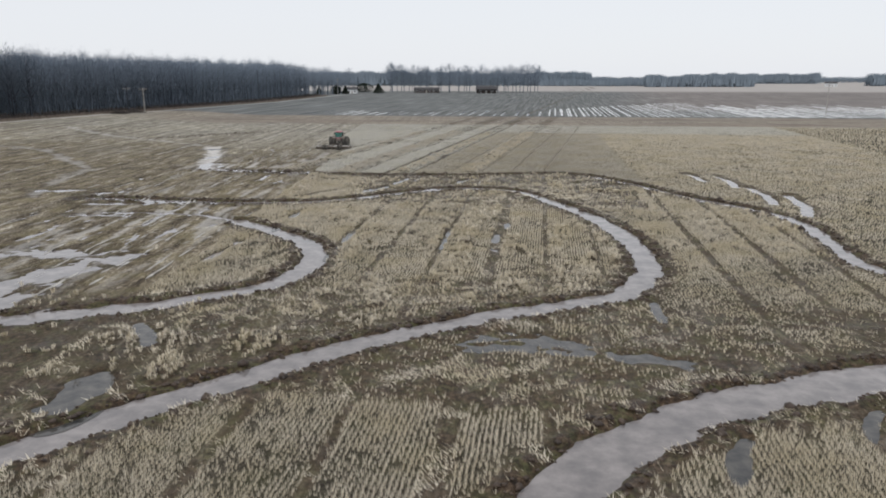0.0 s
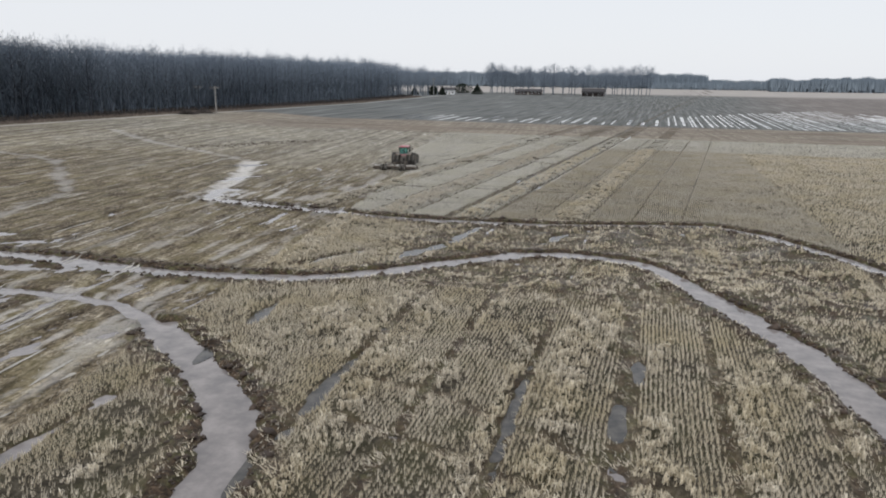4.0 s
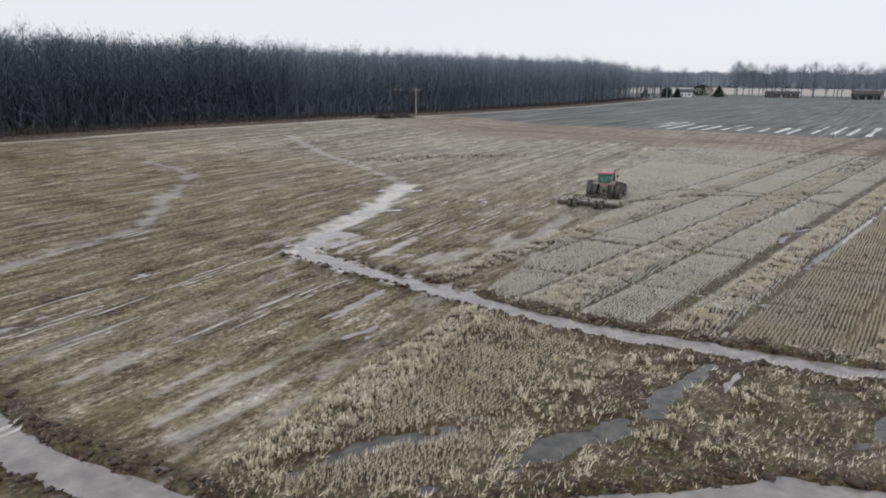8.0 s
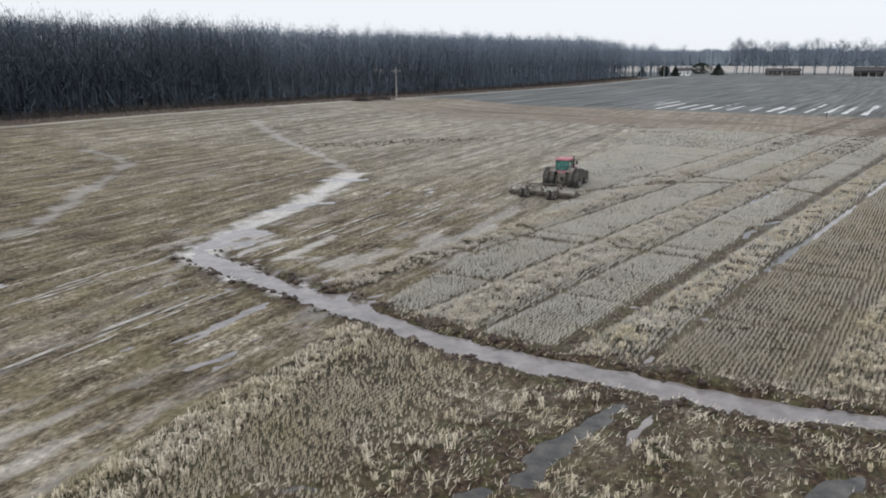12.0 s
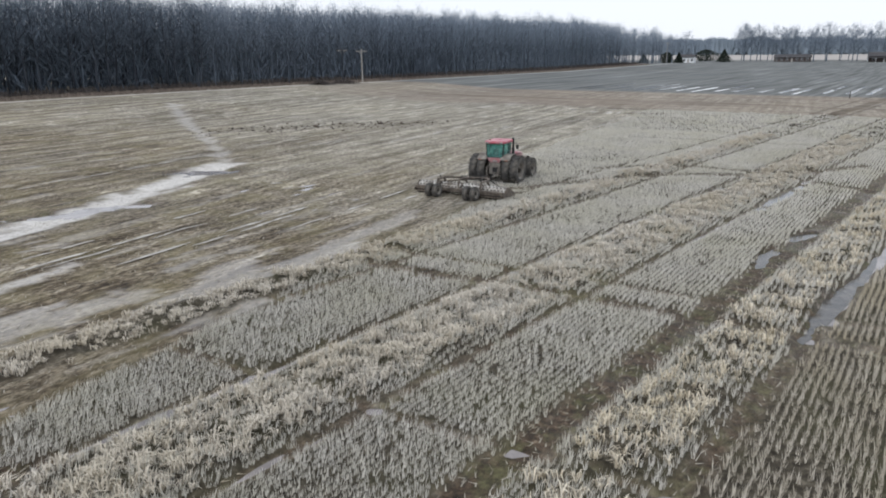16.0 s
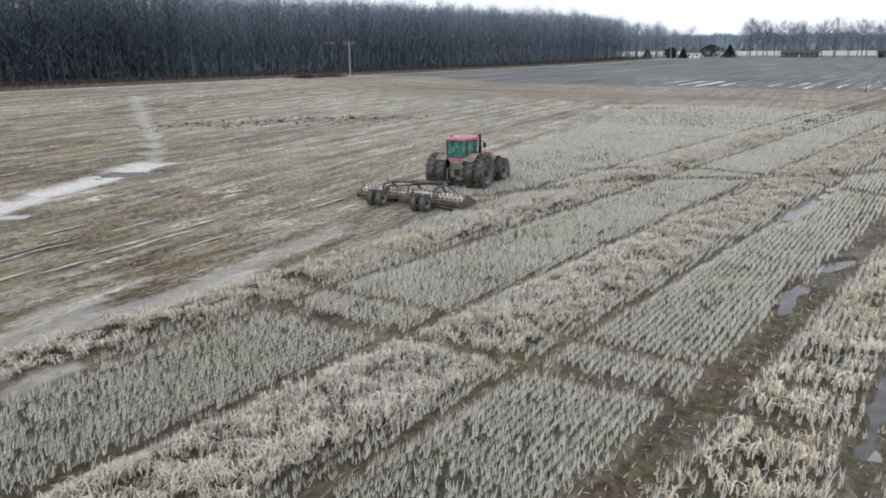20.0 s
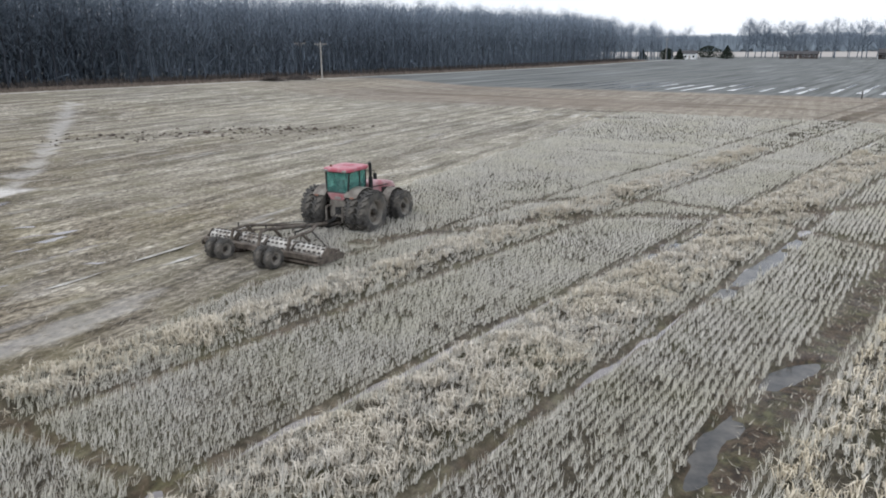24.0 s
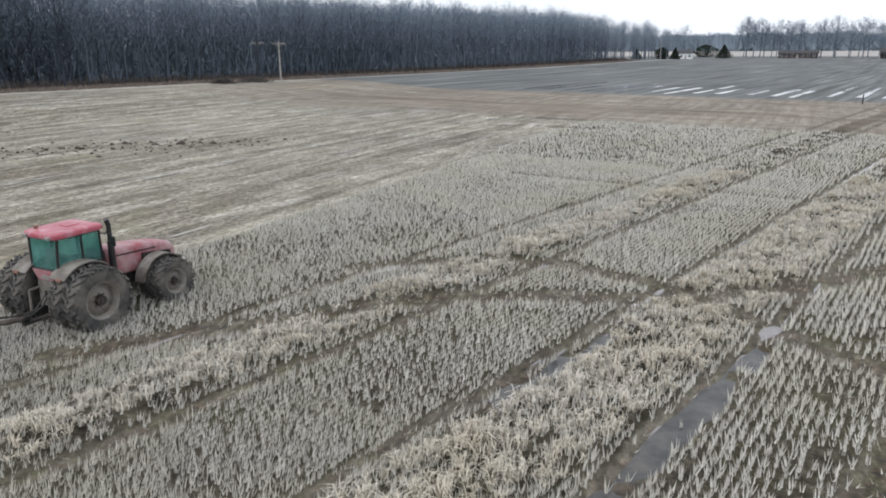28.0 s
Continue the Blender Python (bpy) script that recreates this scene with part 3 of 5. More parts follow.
def build_ground():
    xs = axis([(-3500, -300, 600, 60), (-300, -165, 30, 2.5), (-165, -120, 1.3, 1.2), (-120, -52, 1.2, 0.36), (-52, 16, 0.3, 0.3), (16, 40, 0.3, 0.9), (40, 200, 1.0, 30), (200, 3500, 60, 600)])
    ys = axis([(-600, -4, 120, 2), (-4, 12, 1.6, 0.5), (12, 160, 0.32, 0.32), (160, 260, 0.36, 1.5), (260, 700, 2, 40), (700, 4800, 80, 700)])
    X, Y = np.meshgrid(xs, ys)
    h, mud, stub, wind, far = field(X, Y)
    nx, ny = len(xs), len(ys)
    co = np.stack([X.ravel(), Y.ravel(), h.ravel()], 1)
    i = (np.arange(ny - 1)[:, None] * nx + np.arange(nx - 1)[None, :]).ravel()
    ob = arrays("ground", co, np.stack([i, i + 1, i + 1 + nx, i + nx], 1), M_GROUND, 4)
    col = ob.data.color_attributes.new("zone", "FLOAT_COLOR", "POINT")
    col.data.foreach_set("color", np.stack([mud.ravel(), np.maximum(stub, wind).ravel(), smooth(640, 680, Y).ravel(), far.ravel()], 1).astype(np.float32).ravel())
    pale, silt = cover(X, Y, mud)
    col = ob.data.color_attributes.new("cover", "FLOAT_COLOR", "POINT")
    lane = np.exp(-(((X - woods_edge(Y) - 10.5 - vnoise(X * 0, Y, 14, 99, 2)) / 1.1) ** 2)) * (Y > 30) * (Y < 520)
    silt = np.maximum(silt, 0.62 * lane)
    brown = smooth(10, 70, X - 0.12 * (Y - 300)) * smooth(280, 330, Y)
    col.data.foreach_set("color", np.stack([pale.ravel(), (silt * (1 - np.maximum(stub, wind))).ravel(), (smooth(204, 212, Y) * (1 - far) * smooth(-155, -90, X + 0.3 * (Y - 230)) * np.clip(0.6 - 0.7 * vnoise(X * 0.06, Y, 4, 97, 3), 0, 1)).ravel(), brown.ravel()], 1).astype(np.float32).ravel())
    ob.data.polygons.foreach_set("use_smooth", np.ones(len(ob.data.polygons), bool))
    tagged(ob, "muddy harvested field with stubble, ruts and channels", "ground", kind="structure")


build_ground()
water = arrays("water", np.array([(-140, -5, LEVEL), (90, -5, LEVEL), (90, 215, LEVEL), (-140, 215, LEVEL)], float), np.array([(0, 1, 2, 3)]), M_WATER, 4)
tagged(water, "shallow muddy water standing in channels, pools and ruts", "water", kind="structure")


# Clear rainwater on the trodden ground, darker than the silty channels.
def rain_pool(x, y, la, lb, turn, lift):
    bm = bmesh.new()
    ring = [bm.verts.new((la * 1.25 * math.cos(a * 0.2618), lb * 1.5 * math.sin(a * 0.2618), 0)) for a in range(24)]
    bm.faces.new(ring)
    ob = obj("puddle", bm, M_RAIN)
    ob.matrix_basis = pose(x, y, LEVEL + 0.006 + lift, 0, 0, turn)
    tagged(ob, "dark clear rain puddle on trodden mud", "puddle", group="rain puddles beside the channels")


for k, (px, py, la, lb, turn, deep) in enumerate(POOLS):
    if passes(px, py) > 4 and (py < 98 or lb == 0.34) and not (px < -24 and py > 60 and py < 78):
        rain_pool(px, py, la, lb, turn, 0.0004 * (k % 41))


# ---- stubble ----
def tufts(px, py, pz, count, tall, spread, width, rng, foot=0.12, tip=0.0):
    """Bunches of stalks: count thin blades on each root."""
    n = len(px)
    k = n * count
    bx, by, bz = (np.repeat(v, count) for v in (px, py, pz))
    ang, out = rng.uniform(0, 2 * np.pi, k), rng.uniform(0.0, 1.0, k) ** 0.7
    size = np.repeat(rng.uniform(0.7, 1.2, n), count) * rng.uniform(0.6, 1.15, k) * tall
    lean = spread * out
    dx, dy = np.cos(ang), np.sin(ang)
    root = rng.uniform(0, 1, k) ** 0.5 * foot
    rx, ry = bx + np.cos(ang * 3.7) * root, by + np.sin(ang * 3.7) * root
    face = rng.uniform(0, 2 * np.pi, k)
    wx, wy = np.cos(face) * width * 0.5, np.sin(face) * width * 0.5
    up = size * np.cos(lean)
    tx, ty = rx + dx * size * np.sin(lean), ry + (dy * np.sin(lean) + tip) * size
    co = np.empty((k, 3, 3))
    co[:, 0] = np.stack([rx - wx, ry - wy, bz - 0.03], 1)
    co[:, 1] = np.stack([rx + wx, ry + wy, bz - 0.03], 1)
    co[:, 2] = np.stack([tx, ty, bz + up], 1)
    return co.reshape(-1, 3)


def plumes(px, py, pz, count, tall, spread, width, rng):
    """Bunches of arching straws that droop at their tips: five vertices and three faces each."""
    n = len(px)
    k = n * count
    bx, by, bz = (np.repeat(v, count) for v in (px, py, pz))
    ang, out = rng.uniform(0, 2 * np.pi, k), rng.uniform(0.15, 1.0, k)
    size = np.repeat(rng.uniform(0.65, 1.25, n), count) * rng.uniform(0.6, 1.15, k) * tall
    dx, dy = np.cos(ang), np.sin(ang)
    face = ang + np.pi / 2 + rng.normal(0, 0.5, k)
    wx, wy = np.cos(face) * width * 0.5, np.sin(face) * width * 0.5
    root = rng.uniform(0, 0.14, k)
    rx, ry = bx + np.cos(ang * 3.7) * root, by + np.sin(ang * 3.7) * root
    mx, my, mz = rx + dx * size * 0.30 * out * spread, ry + dy * size * 0.30 * out * spread, bz + size * 0.72
    tx, ty, tz = rx + dx * size * 0.85 * out * spread, ry + dy * size * 0.85 * out * spread, bz + size * (0.95 - 0.75 * out * rng.uniform(0.3, 1.0, k))
    co = np.empty((k, 5, 3))
    co[:, 0], co[:, 1] = np.stack([rx - wx, ry - wy, bz - 0.03], 1), np.stack([rx + wx, ry + wy, bz - 0.03], 1)
    co[:, 2], co[:, 3] = np.stack([mx - wx, my - wy, mz], 1), np.stack([mx + wx, my + wy, mz], 1)
    co[:, 4] = np.stack([tx, ty, tz], 1)
    f = (np.arange(k)[:, None, None] * 5 + np.array([(0, 1, 3), (0, 3, 2), (2, 3, 4)])[None]).reshape(-1, 3)
    return co.reshape(-1, 3), f


# The drill's rows run almost due north over the whole field; the combine's strips cross them at a slant.
DRILL = 0.8
PARTS = ("north", "loop", "apron")


def part_of(x, y):
    return np.where(y > loop_y(x), 0, np.where(y > apron_y(x), 1, 2))


def scatter(name, label, bounds, row, step, keep, count, tall, spread, width, material, seed, zone="north", windrow=False, across=None, foot=0.05):
    rng = np.random.default_rng(seed)
    x0, x1, y0, y1 = bounds
    turn = radians(DRILL)
    ca, sa = math.cos(turn), math.sin(turn)
    reach_x, reach_y = (x1 - x0) / 2 + 2, (y1 - y0) / 2 + 1
    cx, cy = (x0 + x1) / 2, (y0 + y1) / 2
    a, b = np.meshgrid(np.arange(-reach_x, reach_x, row), np.arange(-reach_y, reach_y, step))
    a, b = a.ravel(), b.ravel()
    a = a + rng.normal(0, row * (0.5 if windrow else 0.09), len(a)) + 0.07 * vnoise(a * 0.3, b, 3.0, 29, 2)
    b = b + rng.uniform(-0.5, 0.5, len(b)) * step
    x, y = cx + a * ca + b * sa, cy - a * sa + b * ca
    ok = (x > x0) & (x < x1) & (y > y0) & (y < y1) & (rng.uniform(0, 1, len(x)) < keep)
    x, y = x[ok], y[ok]
    side = part_of(x, y) == PARTS.index(zone)
    x, y = x[side], y[side]
    if across:
        r = strips(x, y)
        inside = (r > across[0]) & (r < across[1])
        x, y = x[inside], y[inside]
    h, mud, stub, wind, far = field(x, y)
    gaps = smooth(0.22, 0.5, vnoise(x, y * 0.6, 0.55, 105, 2))
    gaps = gaps * (1 - 0.75 * smooth(130, 170, y))
    worn = smooth(0.15, 0.55, vnoise(x, y, 4.5, 101, 3))
    thin = np.clip(0.45 * gaps + (0.25 if zone == "north" else 0.5) * worn, 0, 1)
    share = wind * (1 - 0.4 * thin) if windrow else stub * (1 - 0.3 * wind) * (1 - thin)
    ok = (rng.uniform(0, 1, len(x)) < share) & (h > LEVEL + 0.01)
    x, y, h = x[ok], y[ok], h[ok]
    size = tall * (1 + 0.28 * vnoise(x, y, 2.6, 109, 2))
    if windrow:
        clump = smooth(-0.25, 0.35, vnoise(x, y, 0.55, 127, 2))
        ok = rng.uniform(0, 1, len(x)) < 0.65 + 0.35 * clump
        x, y, h, clump = x[ok], y[ok], h[ok] + 0.10 * clump[ok], clump[ok]
        co, f = plumes(x, y, h, count, np.repeat(tall * (0.7 + 0.45 * clump), count), spread, width, rng)
        ob = arrays(name, co, f, material)
    else:
        co = tufts(x, y, h, count, np.repeat(size, count), spread, width, rng, foot, 0.22)
        ob = arrays(name, co, np.arange(len(co)).reshape(-1, 3), material)
    return tagged(ob, label, "stubble", kind="stuff")


STANDING, LAID = "standing grey-beige crop stubble in rows on mud", "pale windrows of laid straw lying on the stubble"
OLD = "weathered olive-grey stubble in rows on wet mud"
scatter("stubble", STANDING, (-46, 12, 96, 140), 0.21, 0.105, 0.98, 6, 0.27, 0.55, 0.024, M_STUBBLE, 1, across=(-70, 18.9))
scatter("stubble", STANDING, (-46, 16, 140, 178), 0.21, 0.16, 0.98, 5, 0.27, 0.55, 0.034, M_STUBBLE, 16, across=(-70, 18.9))
scatter("stubble", STANDING, (-32, 14, 92, 178), 0.21, 0.115, 0.98, 5, 0.27, 0.46, 0.025, M_DRAB, 14, across=(18.9, 90))
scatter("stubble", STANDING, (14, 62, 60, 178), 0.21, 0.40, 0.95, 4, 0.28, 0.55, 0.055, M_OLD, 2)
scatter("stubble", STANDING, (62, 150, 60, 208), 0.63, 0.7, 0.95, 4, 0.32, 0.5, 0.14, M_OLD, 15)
scatter("stubble", STANDING, (-60, 62, 178, 208), 0.21, 0.45, 0.95, 4, 0.29, 0.55, 0.065, M_STUBBLE, 3)
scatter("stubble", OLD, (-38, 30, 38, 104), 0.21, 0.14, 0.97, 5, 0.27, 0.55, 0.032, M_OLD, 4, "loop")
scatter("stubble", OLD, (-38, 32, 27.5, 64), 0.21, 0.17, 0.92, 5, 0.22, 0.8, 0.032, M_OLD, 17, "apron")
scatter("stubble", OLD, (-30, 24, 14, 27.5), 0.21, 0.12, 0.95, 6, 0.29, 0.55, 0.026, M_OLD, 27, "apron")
scatter("straw", LAID, (-40, 20, 88, 178), 0.24, 0.22, 0.95, 15, 0.25, 2.0, 0.022, M_WINDROW, 5, windrow=True, across=(-70, 11))
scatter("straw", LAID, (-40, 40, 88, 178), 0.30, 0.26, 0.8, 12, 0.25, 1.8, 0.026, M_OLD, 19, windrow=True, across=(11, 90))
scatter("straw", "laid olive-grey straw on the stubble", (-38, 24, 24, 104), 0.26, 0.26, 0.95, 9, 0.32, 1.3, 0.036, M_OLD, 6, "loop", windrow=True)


def residue():
    """Chopped straw lying flat on the worked part."""
    rng = np.random.default_rng(8)
    n = 200000
    x, y = rng.uniform(-75, 8, n), rng.uniform(34, 180, n)
    h, mud, stub, wind, far = field(x, y)
    s = passes(x, y)
    band = smooth(-0.2, 0.4, vnoise(s, y * 0.08, 1.6, 121, 3))
    ok = (stub < 0.35) & (h > LEVEL + 0.01) & (rng.uniform(0, 1, n) < np.where(s < 2, 0.2 + 0.6 * band, 0.9))
    x, y, h = x[ok], y[ok], h[ok]
    k = len(x)
    a = np.where(rng.uniform(0, 1, k) < 0.6, radians(97) + rng.normal(0, 0.4, k), rng.uniform(0, 6.28, k))
    ln, w = rng.uniform(0.10, 0.28, k), rng.uniform(0.010, 0.022, k)
    dx, dy = np.cos(a), np.sin(a)
    co = np.empty((k, 3, 3))
    co[:, 0] = np.stack([x - dy * w, y + dx * w, h + 0.01], 1)
    co[:, 1] = np.stack([x + dy * w, y - dx * w, h + 0.01], 1)
    co[:, 2] = np.stack([x + dx * ln, y + dy * ln, h + rng.uniform(0.02, 0.10, k)], 1)
    tagged(arrays("straw_residue", co.reshape(-1, 3), np.arange(3 * k).reshape(-1, 3), M_CHAFF), "chopped straw lying on the worked soil", "straw", kind="stuff")


residue()


def trodden_straw():
    """Clumps of straw pressed into the wet ground beside the channels."""
    rng = np.random.default_rng(18)
    n = 620000
    x, y = rng.uniform(-32, 30, n), rng.uniform(18, 104, n)
    turn = np.where(y < 70, 2.85, 1.1) + 0.7 * vnoise(x, y, 12, 181, 2)
    u, v = x * np.cos(turn) + y * np.sin(turn), y * np.cos(turn) - x * np.sin(turn)
    clump = smooth(0.16, 0.42, vnoise(u * 0.22, v, 1.1, 183, 3))
    ok = (rng.uniform(0, 1, n) < 0.03 + 0.9 * clump) & (passes(x, y) > 1.5)
    x, y, turn = x[ok], y[ok], turn[ok]
    h, mud, stub, wind, far = field(x, y)
    ok = (stub < 0.6) & (h > LEVEL + 0.015) & (rng.uniform(0, 1, len(x)) < 1 - 0.5 * mud)
    x, y, h, turn = x[ok], y[ok], h[ok], turn[ok]
    k = len(x)
    a = turn + rng.normal(0, 0.6, k)
    ln, w = rng.uniform(0.12, 0.32, k), rng.uniform(0.010, 0.022, k)
    dx, dy = np.cos(a), np.sin(a)
    co = np.empty((k, 3, 3))
    co[:, 0] = np.stack([x - dy * w, y + dx * w, h + 0.01], 1)
    co[:, 1] = np.stack([x + dy * w, y - dx * w, h + 0.01], 1)
    co[:, 2] = np.stack([x + dx * ln, y + dy * ln, h + rng.uniform(0.03, 0.22, k)], 1)
    tagged(arrays("trodden_straw", co.reshape(-1, 3), np.arange(3 * k).reshape(-1, 3), M_OLD), "trodden straw pressed into the wet mud", "straw", kind="stuff")


trodden_straw()


def wet_ruts():
    """Thin broken ribbons of water in the ruts of the worked part."""
    rng = np.random.default_rng(9)
    co, fc = [], []
    for s0, ya, yb in RUTS:
        y = ya
        while y < yb:
            run = rng.uniform(1.0, 6.0)
            n = max(2, int(run / 0.6))
            yy = np.linspace(y, min(y + run, yb), n)
            half = 0.11 + 0.08 * vnoise(yy, yy * 0 + s0, 0.9, 141, 2)
            half[0] = half[-1] = 0.01
            x = (s0 + 0.08 * vnoise(yy, yy * 0 + s0, 2.5, 143, 2) - (yy - 97) * 0.1219) / 0.9925 - 33
            h, mud, stub, wind, far = field(x, yy)
            z = np.maximum(h + 0.025, LEVEL + 0.004)
            if stub.max() < 0.3:
                k = len(co)
                for i in range(n):
                    co += [(x[i] - half[i], yy[i], z[i]), (x[i] + half[i], yy[i], z[i])]
                fc += [(k + 2 * i, k + 2 * i + 1, k + 2 * i + 3, k + 2 * i + 2) for i in range(n - 1)]
            y += run + rng.uniform(0.2, 2.5)
    tagged(arrays("wet_ruts", np.array(co), np.array(fc), M_SILT, 4), "narrow wheel ruts lined with pale wet silt", "ruts", kind="stuff")


wet_ruts()


# ---- bare winter trees ----
def tubes(a, b, ra, rb, sides=4):
    """Tapered sticks from points a to b."""
    n = len(a)
    d = b - a
    d = d / np.maximum(np.linalg.norm(d, axis=1, keepdims=True), 1e-9)
    ref = np.where(np.abs(d[:, 2:3]) > 0.9, [[1.0, 0, 0]], [[0, 0, 1.0]])
    u = np.cross(d, ref)
    u /= np.linalg.norm(u, axis=1, keepdims=True)
    v = np.cross(d, u)
    co = np.empty((n, 2, sides, 3))
    for k in range(sides):
        w = u * math.cos(2 * math.pi * k / sides) + v * math.sin(2 * math.pi * k / sides)
        co[:, 0, k], co[:, 1, k] = a + w * ra[:, None], b + w * rb[:, None]
    base = np.arange(n)[:, None] * 2 * sides
    f = np.concatenate([np.stack([base[:, 0] + k, base[:, 0] + (k + 1) % sides, base[:, 0] + sides + (k + 1) % sides, base[:, 0] + sides + k], 1) for k in range(sides)])
    return co.reshape(-1, 3), f


def bare_tree(rng, tall, limbs=9, twigs=60, spread=0.30, clear=0.45, lean=0.03, fine=0.0026):
    """Sticks of a trunk with limbs, and the blades of its twigs: (a, b, ra, rb), twig vertices."""
    A, B, RA, RB = [], [], [], []
    r0 = tall * rng.uniform(0.010, 0.016)
    p, top = np.zeros(3), tall * rng.uniform(0.80, 0.95)
    seg = 5
    spine = [p]
    for i in range(seg):
        q = p + np.array([rng.normal(0, lean * tall / seg), rng.normal(0, lean * tall / seg), top / seg])
        A.append(p), B.append(q), RA.append(r0 * (1 - 0.17 * i)), RB.append(r0 * (1 - 0.17 * (i + 1)))
        spine.append(q)
        p = q
    # limbs that arch out and up to the rim of a rounded crown
    mid_z, half_z = tall * (1 + clear) / 2, tall * (1 - clear) / 2
    lines = []
    for i in range(limbs):
        f = clear * 0.8 + (0.93 - clear * 0.8) * (i + rng.uniform(0, 0.9)) / limbs
        j = min(int(f * seg), seg - 1)
        base = spine[j] + (spine[j + 1] - spine[j]) * (f * seg - j)
        ang, up = i * 2.4 + rng.uniform(-0.5, 0.5), -0.25 + 1.2 * (i + rng.uniform(0, 1)) / limbs
        up = min(max(up, -0.3), 0.97)
        rim = math.sqrt(1 - up * up) * rng.uniform(0.75, 1.1)
        end = np.array([spine[-1][0] * 0.6 + math.cos(ang) * rim * tall * spread, spine[-1][1] * 0.6 + math.sin(ang) * rim * tall * spread, mid_z + up * half_z * rng.uniform(0.85, 1.05)])
        end[2] = max(end[2], base[2] + 0.04 * tall)
        bend = base + (end - base) * np.array([0.62, 0.62, 0.40])
        A += [base, bend]
        B += [bend, end]
        RA += [r0 * 0.42 * (1.25 - 0.8 * f), r0 * 0.24 * (1.25 - 0.8 * f)]
        RB += [r0 * 0.24 * (1.25 - 0.8 * f), r0 * 0.05]
        lines.append((base, bend, end))
    lines.append((spine[-2], spine[-1], spine[-1] + np.array([0, 0, tall * 0.06])))
    ln3 = np.array(lines)
    pick = rng.integers(0, len(lines), twigs)
    t = rng.uniform(0.35, 1.0, twigs)[:, None]
    o = np.where(t < 0.5, ln3[pick, 0] + (ln3[pick, 1] - ln3[pick, 0]) * t * 2, ln3[pick, 1] + (ln3[pick, 2] - ln3[pick, 1]) * (t * 2 - 1))
    o = o + rng.normal(0, 0.030 * tall, (twigs, 3)) * (0.5 + t)
    d = (o - np.array([0, 0, mid_z - 0.3 * half_z])) / tall * 2.2 + rng.normal(0, 0.6, (twigs, 3)) + np.array([0, 0, 0.45])
    d /= np.linalg.norm(d, axis=1, keepdims=True)
    e = o + d * (tall * rng.uniform(0.025, 0.065, twigs))[:, None]
    side = np.cross(d, rng.normal(0, 1, (twigs, 3)))
    side /= np.linalg.norm(side, axis=1, keepdims=True)
    w = tall * fine
    tw = np.stack([o - side * w, o + side * w, e], 1).reshape(-1, 3)
    return np.array(A), np.array(B), np.array(RA), np.array(RB), tw


def tree_kinds(seed, kinds, **kw):
    rng = np.random.default_rng(seed)
    return [bare_tree(rng, rng.uniform(0.965, 1.035), **kw) for _ in range(kinds)]


def grove(name, places, label, kinds, seed, bark=M_BARK, twig=M_TWIG):
    """Many bare trees in one mesh: rows of x, y, height."""
    rng = np.random.default_rng(seed)
    cos, fcs, tws, off = [], [], [], 0
    for x, y, tall in places:
        A, B, RA, RB, tw = kinds[rng.integers(len(kinds))]
        a = rng.uniform(0, 6.28)
        R = np.array([[math.cos(a), -math.sin(a), 0], [math.sin(a), math.cos(a), 0], [0, 0, 1]]) * tall
        at = np.array([x, y, float(rise(x, y)) - 0.1])
        co, f = tubes(A @ R.T + at, B @ R.T + at, RA * tall, RB * tall)
        cos.append(co), fcs.append(f + off)
        off += len(co)
        tws.append(tw @ R.T + at)
    top = tagged(arrays(name, np.concatenate(cos), np.concatenate(fcs), bark, 4), label, "woods", kind="stuff")
    tw = np.concatenate(tws)
    arrays("twigs", tw, np.arange(len(tw)).reshape(-1, 3), twig, 3, top)["kind"] = "stuff"


